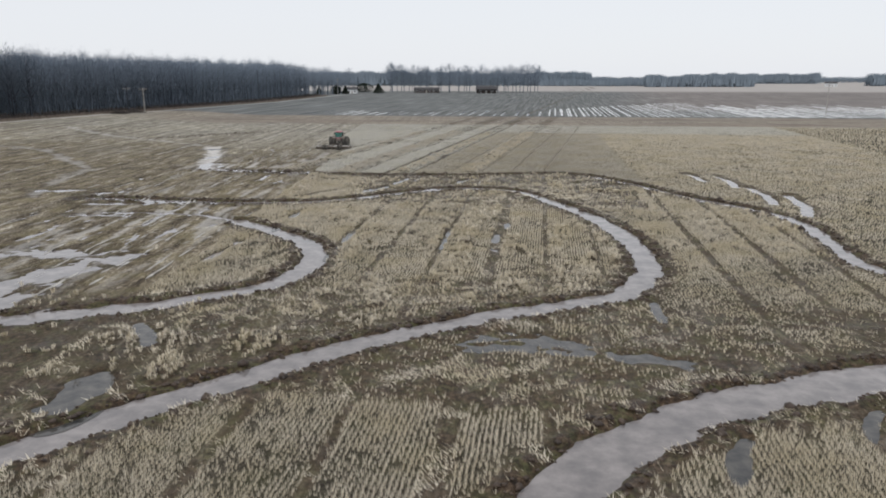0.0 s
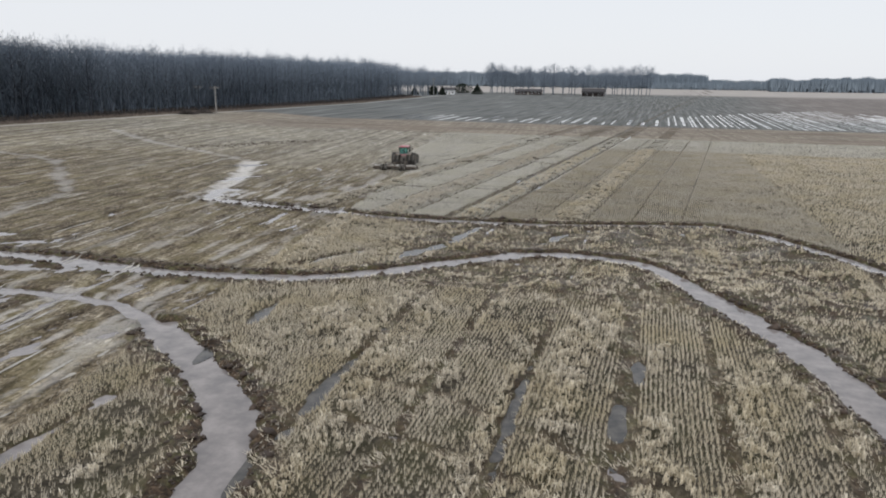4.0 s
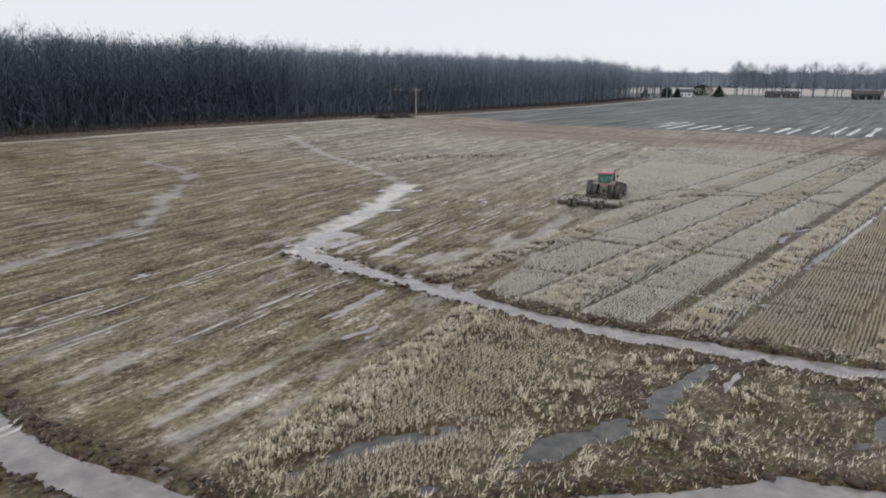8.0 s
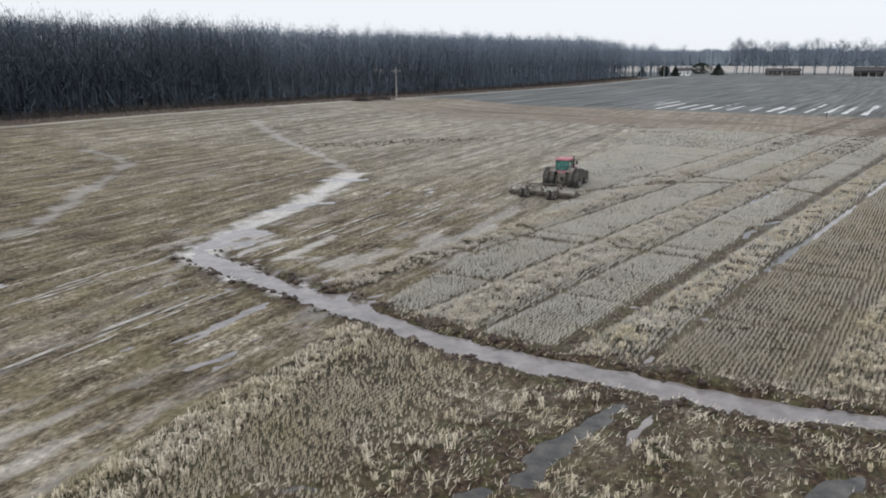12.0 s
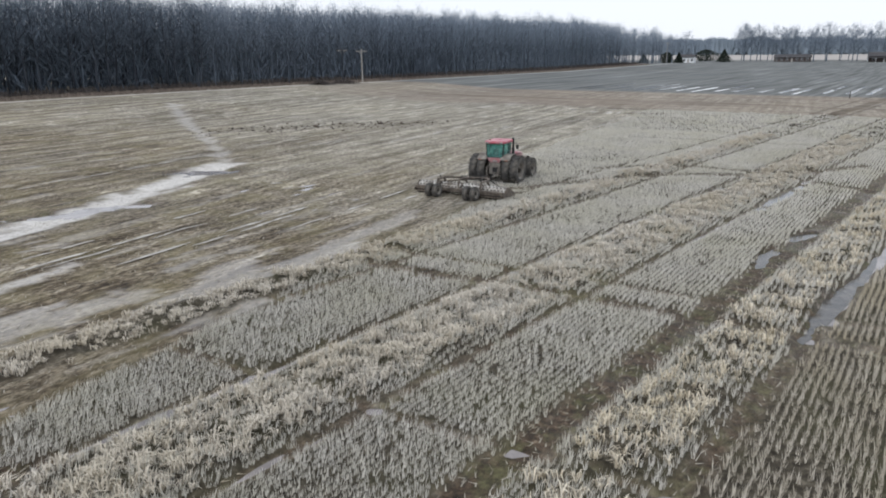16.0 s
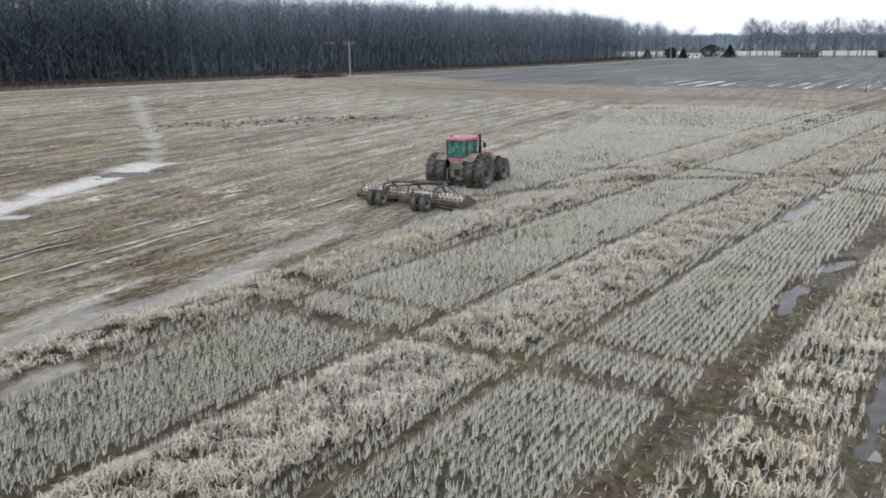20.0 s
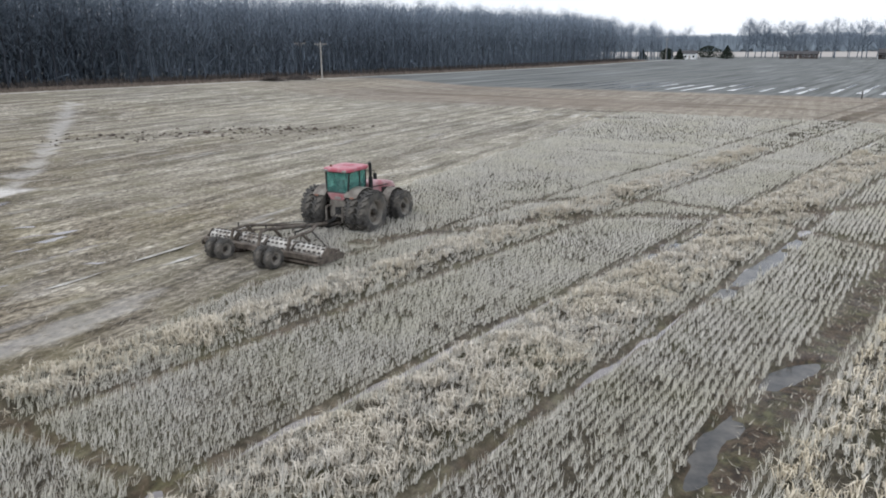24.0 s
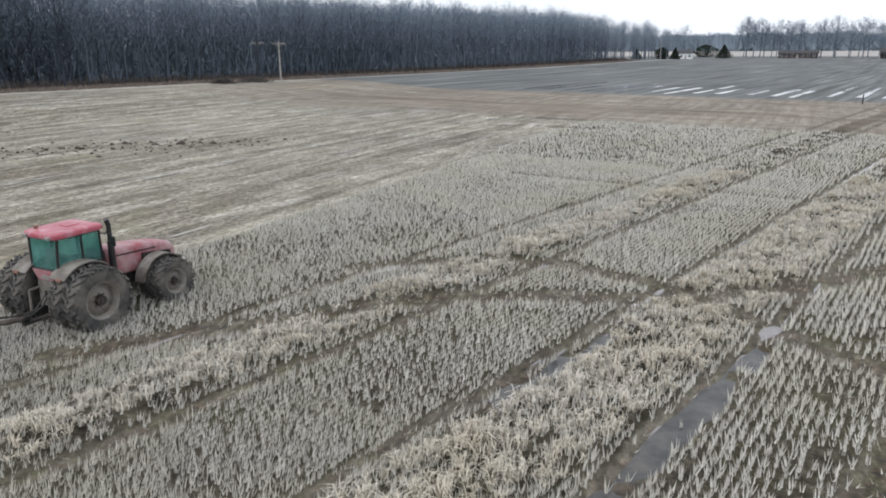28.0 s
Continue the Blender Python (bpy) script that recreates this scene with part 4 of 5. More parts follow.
def woods():
    rng = np.random.default_rng(11)
    kinds = tree_kinds(12, 10, limbs=13, twigs=700, spread=0.19, clear=0.36, fine=0.0019)
    front = woods_edge
    places = []
    for row, (back, step) in enumerate(((0, 3.0), (5, 3.2), (11, 3.6), (18, 4.2), (27, 4.6), (38, 5.0), (50, 5.0))):
        y = 45.0
        while y < 508:
            y += step * rng.uniform(0.6, 1.4) * (1 if y < 330 else 1.6 if y < 425 else 2.0)
            if y > 425 and row > 4:
                continue
            places.append((front(y) - back + rng.normal(0, 1.2), y, rng.uniform(19.0, 20.4) * (1 if row else 0.95) * (1.02 if y < 230 else 0.98 if y < 425 else rng.uniform(0.78, 0.94))))
    # Farther stretches take paler, bluer bark and twigs, with haze in their colour.
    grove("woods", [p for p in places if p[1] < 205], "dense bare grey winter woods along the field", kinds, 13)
    grove("woods", [p for p in places if 205 <= p[1] < 290], "middle of the bare winter woods, distance haze in the colour", kinds, 14, M_MIDBARK, M_MID)
    grove("woods", [p for p in places if p[1] >= 290], "far end of the bare winter woods, stronger distance haze in the colour", kinds, 15, M_FARBARK, M_HAZE)
    # saplings and twigs that fill the woods behind the first trunks
    n = 38000
    y = 45 + 388 * rng.uniform(0, 1, n) ** 1.1
    x = front(y) - 1.5 - 45 * rng.uniform(0, 1, n) ** 1.3
    p = np.stack([x, y, 1.2 + 13.5 * rng.uniform(0, 1, n) ** 0.8], 1)
    d = rng.normal(0, 1, (n, 3)) * np.array([0.5, 0.6, 1.3])
    co, f = tubes(p - d * 1.3, p + d * 1.3, np.full(n, 0.14), np.full(n, 0.03), 3)
    n = 130000
    y = 45 + 388 * rng.uniform(0, 1, n) ** 1.1
    x = front(y) - 45 * rng.uniform(0, 1, n) ** 1.3
    top = (16.2 + 0.9 * vnoise(x, y, 9, 171, 2)) * np.where(y < 230, 1.06, 1.0)
    z = 1.0 + rise(x, y) + top * rng.uniform(0, 1, n) ** 0.75
    d = rng.normal(0, 1, (n, 3)) * np.array([0.5, 0.5, 0.3]) + np.array([0, 0, 0.9])
    side = np.stack([rng.normal(0, 0.04, n), rng.normal(0, 0.04, n) + 0.015, rng.normal(0, 0.02, n)], 1)
    deep = 24000
    x[:deep], z[:deep] = front(y[:deep]) - rng.uniform(25, 60, deep), rng.uniform(0.5, 9, deep)
    side[:deep] *= 4
    q = np.stack([x, y, z], 1)
    fine = np.stack([q - side, q + side, q + d * 1.5], 1).reshape(-1, 3)
    f = np.concatenate([f.reshape(-1, 4)[:, [0, 1, 2]], f[:, [0, 2, 3]], np.arange(3 * n).reshape(-1, 3) + len(co)])
    co = np.concatenate([co, fine])
    # Haze in the colour: the tangle turns paler and bluer in steps along y.
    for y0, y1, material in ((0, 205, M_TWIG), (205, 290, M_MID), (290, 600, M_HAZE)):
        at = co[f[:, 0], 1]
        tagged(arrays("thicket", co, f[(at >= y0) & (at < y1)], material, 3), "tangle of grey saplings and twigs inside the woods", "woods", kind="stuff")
    # undergrowth at the foot of the woods
    n = 9000
    y = 45 + 400 * rng.uniform(0, 1, n) ** 1.4
    x = front(y) + rng.uniform(1.0, 8.5, n)
    co = tufts(x, y, rise(x, y), 5, 0.75, 0.8, 0.16, rng, 0.4)
    tagged(arrays("verge_grass", co, np.arange(len(co)).reshape(-1, 3), M_VERGE), "low russet dead grass between the lane and the woods", "grass", kind="stuff")
    n = 7000
    y = 45 + 400 * rng.uniform(0, 1, n) ** 1.4
    x = front(y) + 3.0 - np.abs(rng.normal(0, 5, n))
    co = tufts(x, y, rise(x, y), 7, 1.5, 0.7, 0.22, rng)
    tagged(arrays("undergrowth", co, np.arange(len(co)).reshape(-1, 3), M_BRUSH), "brown bare brush along the woods", "brush", kind="stuff")


woods()


def lone_tree(x, y, tall, kind, label, material=None):
    A, B, RA, RB, tw = kind
    top = tagged(new("tree"), label, "tree", group="bare trees round the farmyard")
    top.location, top.rotation_euler = (x, y, 0), (0, 0, (x * 1.7) % 6.28)
    co, f = tubes(A * tall, B * tall, RA * tall * 1.2, RB * tall * 1.2, 5)
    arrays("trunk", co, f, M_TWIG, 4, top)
    # The crown's blue-grey tint is distance haze put into its colour.
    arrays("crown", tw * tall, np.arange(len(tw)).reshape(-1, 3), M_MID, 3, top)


def copse():
    rng = np.random.default_rng(21)
    kinds = tree_kinds(22, 7, limbs=18, twigs=1700, spread=0.30, clear=0.26, fine=0.0026)
    for i in range(44):
        x = -132 + 132 * (i + rng.uniform(0, 0.8)) / 44
        lone_tree(x, 628 + rng.uniform(-12, 22), rng.uniform(17, 24), kinds[i % 7], "bare broad winter tree by the farmyard")
    for i in range(9):
        lone_tree(-186 + 4.4 * i + rng.uniform(-1, 1), 600 + rng.uniform(-10, 30), rng.uniform(14, 20), kinds[i % 7], "bare winter tree at the end of the woods")


copse()


# ---- far woods along the horizon ----
def far_woods():
    rng = np.random.default_rng(31)
    cos = []
    for x0, x1, y0, y1, n, tall in ((-420, 70, 1000, 1040, 7200, 27), (0, 150, 1000, 1000, 1500, 12), (130, 265, 930, 960, 3400, 20), (255, 480, 1350, 1350, 4600, 24), (440, 760, 1050, 1150, 4600, 24), (-900, -320, 900, 1080, 3000, 20), (-600, 1500, 1560, 1620, 9000, 17)):
        f = rng.uniform(0, 1, n)
        x, y = x0 + (x1 - x0) * f, y0 + (y1 - y0) * f + rng.uniform(0, 30, n)
        top = tall * (0.72 + 0.14 * vnoise(x, y * 0, 16, 35, 3)) * rng.uniform(0.86, 1.05, n)
        low = rng.uniform(0, 0.5, n) * top - 0.4
        w = rng.uniform(0.5, 1.3, n)
        lean = rng.normal(0, 1.6, n)
        cos.append(np.stack([np.stack([x - w, y, low], 1), np.stack([x + w, y + 0.6, low], 1), np.stack([x + lean, y, top], 1)], 1).reshape(-1, 3))
    co = np.concatenate(cos)
    # The pale blue of these woods is painted-in distance haze.
    tagged(arrays("far_woods", co, np.arange(len(co)).reshape(-1, 3), M_FAR), "distant bare woods on the horizon, haze blue in the colour", "woods", kind="stuff")


far_woods()


# ---- wet rows of the far field ----
def wet_rows():
    rng = np.random.default_rng(41)
    co, fc = [], []
    lines = [-86 + 4.1 * i for i in range(22)] + [4 + 1.9 * i for i in range(100)]
    for i, line_x in enumerate(lines):
        x0 = line_x + rng.normal(0, 0.4)
        y = 254 + rng.uniform(0, 6)
        end = 266 + rng.uniform(0, 16) if i < 22 else min(410, 300 + 2.6 * (i - 22)) if i < 58 else rng.uniform(310, 370)
        half = rng.uniform(0.5, 0.8) if i < 22 else rng.uniform(0.25, 0.5) if i < 58 else rng.uniform(0.5, 0.95)
        while y < end:
            ln = rng.uniform(7, 18)
            k = len(co)
            for f in (0, 1):
                yy = y + ln * f
                xx = x0 + 0.02 * (yy - 255)
                w = half * rng.uniform(0.4, 1.1)
                co += [(xx - w, yy, 0.035), (xx + w, yy, 0.035)]
            fc.append((k, k + 1, k + 3, k + 2))
            y += ln * rng.uniform(0.9, 1.3)
    tagged(arrays("flooded_rows", np.array(co), np.array(fc), M_WATER, 4), "flooded furrows shining in the far field", "water", kind="stuff")


wet_rows()


# ---- machine shapes ----
def box_into(bm, centre, size, turn=(0, 0, 0), bevel=0.0):
    m = pose(*centre, *turn) @ Matrix.Diagonal((*size, 1))
    made = bmesh.ops.create_cube(bm, size=1, matrix=m)
    if bevel:
        edges = list({e for v in made["verts"] for e in v.link_edges})
        bmesh.ops.bevel(bm, geom=edges, offset=bevel, segments=2, affect="EDGES", profile=0.6)


def box(centre, size, turn=(0, 0, 0), bevel=0.02):
    bm = bmesh.new()
    box_into(bm, centre, size, turn, bevel)
    return bm


def bar_into(bm, a, b, r, sides=10, r2=None):
    a, b = Vector(a), Vector(b)
    m = Matrix.Translation((a + b) / 2) @ (b - a).to_track_quat("Z", "Y").to_matrix().to_4x4()
    bmesh.ops.create_cone(bm, cap_ends=True, segments=sides, radius1=r, radius2=r if r2 is None else r2, depth=(b - a).length, matrix=m)


def bars(*sticks, r=0.04, sides=8):
    bm = bmesh.new()
    for s in sticks:
        for a, b in zip(s, s[1:]):
            bar_into(bm, a, b, r, sides)
    return bm


def lathe_into(bm, profile, centre, segs=36):
    """Turn (x, radius) pairs about the x axis through centre."""
    rings = []
    for x, r in profile:
        rings.append([bm.verts.new((centre[0] + x, centre[1] + r * math.cos(2 * math.pi * k / segs), centre[2] + r * math.sin(2 * math.pi * k / segs))) for k in range(segs)])
    for a, b in zip(rings, rings[1:]):
        for k in range(segs):
            f = bm.faces.new((a[k], a[(k + 1) % segs], b[(k + 1) % segs], b[k]))
            f.smooth = True
    return rings


def loft(sections, smooth_faces=False):
    """Skin through closed loops of equal length, with both ends capped."""
    bm = bmesh.new()
    loops = [[bm.verts.new(p) for p in s] for s in sections]
    n = len(loops[0])
    for a, b in zip(loops, loops[1:]):
        for k in range(n):
            f = bm.faces.new((a[k], a[(k + 1) % n], b[(k + 1) % n], b[k]))
            f.smooth = smooth_faces
    bm.faces.new(loops[0][::-1])
    bm.faces.new(loops[-1])
    bmesh.ops.recalc_face_normals(bm, faces=bm.faces)
    return bm


def slab(outline, thick, axis_name="x"):
    """A plate: outline of two coordinates, thickened along the third."""
    put = {"x": lambda p, t: (t, p[0], p[1]), "y": lambda p, t: (p[0], t, p[1]), "z": lambda p, t: (p[0], p[1], t)}[axis_name]
    lo, hi = thick
    return loft([[put(p, lo) for p in outline], [put(p, hi) for p in outline]])


def rounded(w, h, r, steps=4):
    out = []
    for cx, cy, a0 in ((w - r, h - r, 0), (-w + r, h - r, 90), (-w + r, -h + r, 180), (w - r, -h + r, 270)):
        for k in range(steps + 1):
            a = radians(a0 + 90 * k / steps)
            out.append((cx + r * math.cos(a), cy + r * math.sin(a)))
    return out


M_RED = two_tone("worn_red_paint", (0.23, 0.022, 0.038), (0.34, 0.045, 0.065), 3.0, 0.38, 0, dirt=(0.46, 0.31, 0.31), dirt_scale=1.1, dirt_at=(0.34, 0.62))
M_ROOF = two_tone("faded_red_roof", (0.36, 0.06, 0.09), (0.46, 0.12, 0.15), 1.5, 0.35, 0, dirt=(0.55, 0.38, 0.40), dirt_scale=1.7, dirt_at=(0.5, 0.75))
M_TYRE = two_tone("muddy_tyre_rubber", (0.035, 0.034, 0.033), (0.09, 0.085, 0.078), 4.0, 0.85, 0, dirt=(0.19, 0.172, 0.145), dirt_scale=1.6, dirt_at=(0.45, 0.70))
M_RIM = two_tone("dusty_wheel_rim", (0.16, 0.148, 0.128), (0.31, 0.29, 0.255), 2.5, 0.7, 0.0, dirt=MUD, dirt_at=(0.48, 0.66))
M_FENDER = two_tone("mud_caked_grey_fender", (0.13, 0.115, 0.098), (0.26, 0.24, 0.21), 2.0, 0.75, 0, dirt=(0.10, 0.08, 0.065), dirt_at=(0.5, 0.68))
M_IRON = two_tone("dark_cast_iron", (0.022, 0.022, 0.022), (0.07, 0.062, 0.055), 3.0, 0.6, 0.3, dirt=MUD, dirt_at=(0.48, 0.7))
M_BLACK = two_tone("black_painted_steel", (0.012, 0.012, 0.013), (0.03, 0.03, 0.03), 4.0, 0.45, 0.1, dirt=(0.12, 0.105, 0.09), dirt_at=(0.55, 0.8))
M_MUDDY = two_tone("mud_caked_steel", (0.055, 0.043, 0.035), (0.16, 0.135, 0.11), 2.4, 0.8, 0.1, dirt=(0.24, 0.2, 0.165), dirt_scale=3.5, dirt_at=(0.52, 0.72), relief=0.6, dist=0.03)
M_DRUM = two_tone("pale_scraped_drum_steel", (0.38, 0.365, 0.33), (0.62, 0.6, 0.56), 2.0, 0.5, 0.2, dirt=(0.13, 0.108, 0.085), dirt_scale=1.6, dirt_at=(0.46, 0.62))
M_LUG = two_tone("dark_drum_blades", (0.03, 0.026, 0.022), (0.08, 0.066, 0.055), 5.0, 0.7, 0.2)
M_SEAT = two_tone("black_seat_cloth", (0.015, 0.015, 0.016), (0.035, 0.035, 0.035), 8.0, 0.9)
M_LAMP = two_tone("clear_lamp_lens", (0.20, 0.19, 0.18), (0.34, 0.33, 0.31), 5.0, 0.3)
M_ORANGE = two_tone("orange_reflector", (0.16, 0.07, 0.045), (0.22, 0.10, 0.06), 5.0, 0.3)


def glass_material():
    m, n, l, p = mat("green_tinted_glass", 0.06, 0, 0.5)
    t = noise_tex(n, l, 2.2, 6)
    r = ramp(n, ((0.35, (0.20, 0.46, 0.42)), (0.7, (0.46, 0.72, 0.67))))
    l.new(t.outputs[0], r.inputs[0])
    l.new(r.outputs[0], p.inputs["Base Color"])
    p.inputs["Transmission Weight"].default_value = 0.86
    p.inputs["IOR"].default_value = 1.1
    return m


M_GLASS = glass_material()


def wheel(parent, x, y, z, radius, width, lugs, rim, side, label="", name="wheel"):
    """A farm wheel: tyre with slanted lugs, dished rim, hub and bolts. side: +1 if its outer face looks to +x."""
    top = new(name)
    top.parent, top.location = parent, (x, y, z)
    if label:
        tagged(top, label)
    bm = bmesh.new()
    h, r = width / 2, radius * 0.955
    lathe_into(bm, [(-h * 0.80, rim), (-h * 0.92, rim + 0.04), (-h, rim + (r - rim) * 0.45), (-h * 0.97, r - 0.10), (-h * 0.8, r - 0.025), (-h * 0.4, r), (h * 0.4, r), (h * 0.8, r - 0.025), (h * 0.97, r - 0.10), (h, rim + (r - rim) * 0.45), (h * 0.92, rim + 0.04), (h * 0.80, rim)], (0, 0, 0), 40)
    for k in range(lugs):
        for s in (-1, 1):
            a = 360.0 * (k + (0.5 if s > 0 else 0)) / lugs
            m = pose(0, 0, 0, a, 0, 0) @ pose(s * h * 0.52, 0, radius - 0.035, 0, 0, s * 38)
            box_m = m @ Matrix.Diagonal((width * 0.60, radius * 0.075, 0.075, 1))
            bmesh.ops.create_cube(bm, size=1, matrix=box_m)
            m = pose(0, 0, 0, a - s * 0 + 6.0, 0, 0) @ pose(s * (h - 0.015), 0, radius - 0.10, 0, s * 35, 0)
            bmesh.ops.create_cube(bm, size=1, matrix=m @ Matrix.Diagonal((0.05, radius * 0.075, 0.14, 1)))
    part("tyre", bm, M_TYRE, top)
    bm = bmesh.new()
    d = side * h
    lathe_into(bm, [(-d * 0.86, rim + 0.02), (-d * 0.8, rim - 0.04), (d * 0.1, rim - 0.09), (d * 0.12, rim * 0.45), (d * 0.25, rim * 0.32)], (0, 0, 0), 32)
    lathe_into(bm, [(d * 0.88, rim + 0.02), (d * 0.82, rim - 0.035), (d * 0.1, rim - 0.09)], (0, 0, 0), 32)
    part("rim", bm, M_RIM, top)
    bm = bmesh.new()
    bar_into(bm, (d * 0.0, 0, 0), (d * 0.75, 0, 0), rim * 0.27, 16)
    bar_into(bm, (d * 0.75, 0, 0), (d * 0.95, 0, 0), rim * 0.16, 12)
    for k in range(8):
        a = 2 * math.pi * k / 8
        p = (rim * 0.38 * math.cos(a), rim * 0.38 * math.sin(a))
        bar_into(bm, (d * 0.1, *p), (d * 0.32, *p), 0.022, 6)
    part("hub", bm, M_IRON, top)
    return top


def arch(yc, zc, r, a0, a1, thick, x0, x1, steps=14):
    """A curved mudguard over a wheel at yc, zc."""
    secs = []
    for k in range(steps + 1):
        a = radians(a0 + (a1 - a0) * k / steps)
        c, s = math.cos(a), math.sin(a)
        secs.append([(x0, yc + r * c, zc + r * s), (x1, yc + r * c, zc + r * s), (x1 + 0.0, yc + (r + thick) * c, zc + (r + thick) * s), (x0, yc + (r + thick) * c, zc + (r + thick) * s)])
    return loft(secs)


def build_tractor():
    t = tagged(new("tractor"), "muddy red tractor with dual wheels pulling a roller", "tractor")
    R, FR = 1.05, 0.78
    for x, side in ((-0.95, -1), (-1.56, -1), (0.95, 1), (1.56, 1)):
        wheel(t, x, 0, R, R, 0.52, 20, 0.57, side, name="rear_wheel")
    for x, side in ((-0.92, -1), (-1.44, -1), (0.92, 1), (1.44, 1)):
        wheel(t, x, 2.95, FR, FR, 0.44, 18, 0.42, side, name="front_wheel")
    bm = bmesh.new()
    bar_into(bm, (-1.72, 0, R), (1.72, 0, R), 0.13, 14)
    box_into(bm, (0, 0, R), (0.85, 0.7, 0.62), bevel=0.06)
    part("rear_axle", bm, M_IRON, t)
    bm = bmesh.new()
    bar_into(bm, (-1.58, 2.95, FR), (1.58, 2.95, FR), 0.10, 12)
    box_into(bm, (0, 2.95, FR), (1.1, 0.36, 0.3), bevel=0.04)
    part("front_axle", bm, M_IRON, t)
    part("chassis", loft([[(-0.32, y, 0.75), (0.32, y, 0.75), (0.32, y, 1.3), (-0.32, y, 1.3)] for y in (0.2, 1.6, 3.0, 3.9)]), M_IRON, t)
    # bonnet, narrower and lower to the nose
    secs = []
    for y, w, lo, hi in ((1.25, 0.50, 1.20, 2.14), (1.8, 0.50, 1.15, 2.12), (2.7, 0.48, 1.10, 2.04), (3.5, 0.45, 1.08, 1.92), (3.95, 0.42, 1.08, 1.80), (4.12, 0.36, 1.12, 1.64)):
        secs.append([(px, y, (lo + hi) / 2 + pz) for px, pz in rounded(w, (hi - lo) / 2, 0.16)])
    bonnet = part("bonnet", loft(secs, True), M_RED, t, "dusty faded red bonnet")
    for s in (-1, 1):
        part("grille", slab([(2.6, 1.25), (3.85, 1.22), (3.82, 1.55), (2.6, 1.72)], (s * 0.485 - 0.012, s * 0.485 + 0.012)), M_BLACK, bonnet)
        part("badge_stripe", slab([(1.35, 1.86), (3.2, 1.76), (3.2, 1.80), (1.35, 1.91)], (s * 0.500 - 0.010, s * 0.500 + 0.012)), M_BLACK, bonnet)
        part("headlight", box((s * 0.22, 4.10, 1.50), (0.2, 0.08, 0.14), bevel=0.03), M_LAMP, bonnet)
    part("front_weights", box((0, 4.22, 0.98), (0.8, 0.34, 0.42), bevel=0.05), M_IRON, t)
    # cab
    cab = new("cab")
    cab.parent = t
    f0, f1 = -0.50, 1.10
    part("floor", box((0, 0.3, 1.74), (1.2, 1.5, 0.34), bevel=0.04), M_BLACK, cab)
    low, high = 1.92, 2.93
    corners = {"rl": ((-0.60, f0, low), (-0.66, f0 + 0.06, high)), "rr": ((0.60, f0, low), (0.66, f0 + 0.06, high)), "ml": ((-0.74, 0.28, low), (-0.73, 0.30, high)), "mr": ((0.74, 0.28, low), (0.73, 0.30, high)), "fl": ((-0.52, f1, low), (-0.60, f1 - 0.08, high)), "fr": ((0.52, f1, low), (0.60, f1 - 0.08, high))}
    for a, b in corners.values():
        bm = bmesh.new()
        bar_into(bm, a, b, 0.042, 8)
        part("pillar", bm, M_BLACK, cab)
    ring = ["rl", "ml", "fl", "fr", "mr", "rr", "rl"]
    for level, thick in ((0, 0.045), (1, 0.04)):
        part("sill" if level == 0 else "roof_rail", bars([corners[k][level] for k in ring], r=thick), M_BLACK, cab)
    for a, b in zip(ring, ring[1:]):
        p = [Vector(v) for v in (corners[a][0], corners[b][0], corners[b][1], corners[a][1])]
        mid = sum(p, Vector()) / 4
        inner = [mid + (v - mid) * 0.95 for v in p]
        nrm = (p[1] - p[0]).cross(p[3] - p[0]).normalized() * 0.006
        pane = part("window_pane", loft([[v - nrm for v in inner], [v + nrm for v in inner]]), M_GLASS, cab, "green tinted cab glass")
        pane.visible_shadow = False
    part("roof", loft([[(px * s, 0.28 + py * s, z) for px, py in rounded(0.77, 0.90, 0.24, 5)] for s, z in ((0.93, 2.90), (1.0, 2.94), (1.0, 3.03), (0.97, 3.08), (0.86, 3.11), (0.6, 3.125))], False), M_ROOF, cab, "faded red cab roof")
    part("roof_hatch", box((0.05, 0.45, 3.13), (0.42, 0.42, 0.03), bevel=0.015), M_ROOF, cab)
    for x in (-0.52, 0.52):
        part("work_lamp", box((x, -0.63, 2.98), (0.2, 0.08, 0.1), bevel=0.02), M_LAMP, cab)
        part("front_lamp", box((x, 1.18, 2.98), (0.2, 0.06, 0.1), bevel=0.02), M_LAMP, cab)
    bm = bmesh.new()
    bar_into(bm, (-0.45, -0.3, 3.1), (-0.45, -0.3, 3.22), 0.07, 12, 0.055)
    part("beacon", bm, M_ORANGE, cab)
    seat = part("seat", box((0, 0.02, 2.0), (0.5, 0.46, 0.14), bevel=0.05), M_SEAT, cab)
    part("seat_back", box((0, -0.22, 2.26), (0.46, 0.12, 0.5), (-8, 0, 0), 0.05), M_SEAT, seat)
    bm = bmesh.new()
    bar_into(bm, (0, 0.75, 1.8), (0, 0.55, 2.15), 0.04, 8)
    lathe = [(math.cos(2 * math.pi * k / 16) * 0.19, math.sin(2 * math.pi * k / 16) * 0.19) for k in range(17)]
    for a, b in zip(lathe, lathe[1:]):
        bar_into(bm, (a[0], 0.53 + a[1] * 0.8, 2.16 + a[1] * 0.5), (b[0], 0.53 + b[1] * 0.8, 2.16 + b[1] * 0.5), 0.014, 6)
    part("steering_wheel", bm, M_BLACK, cab)
    part("console", box((0.38, 0.15, 1.98), (0.18, 0.7, 0.2), bevel=0.04), M_BLACK, cab)
    # red lower panel under the rear window, with mudguards at its sides
    part("rear_panel", slab([(-0.34, 1.60), (0.34, 1.60), (0.60, 1.92), (-0.60, 1.92)], (f0 - 0.05, f0 + 0.03), "y"), M_RED, t, "red panel under the rear window")
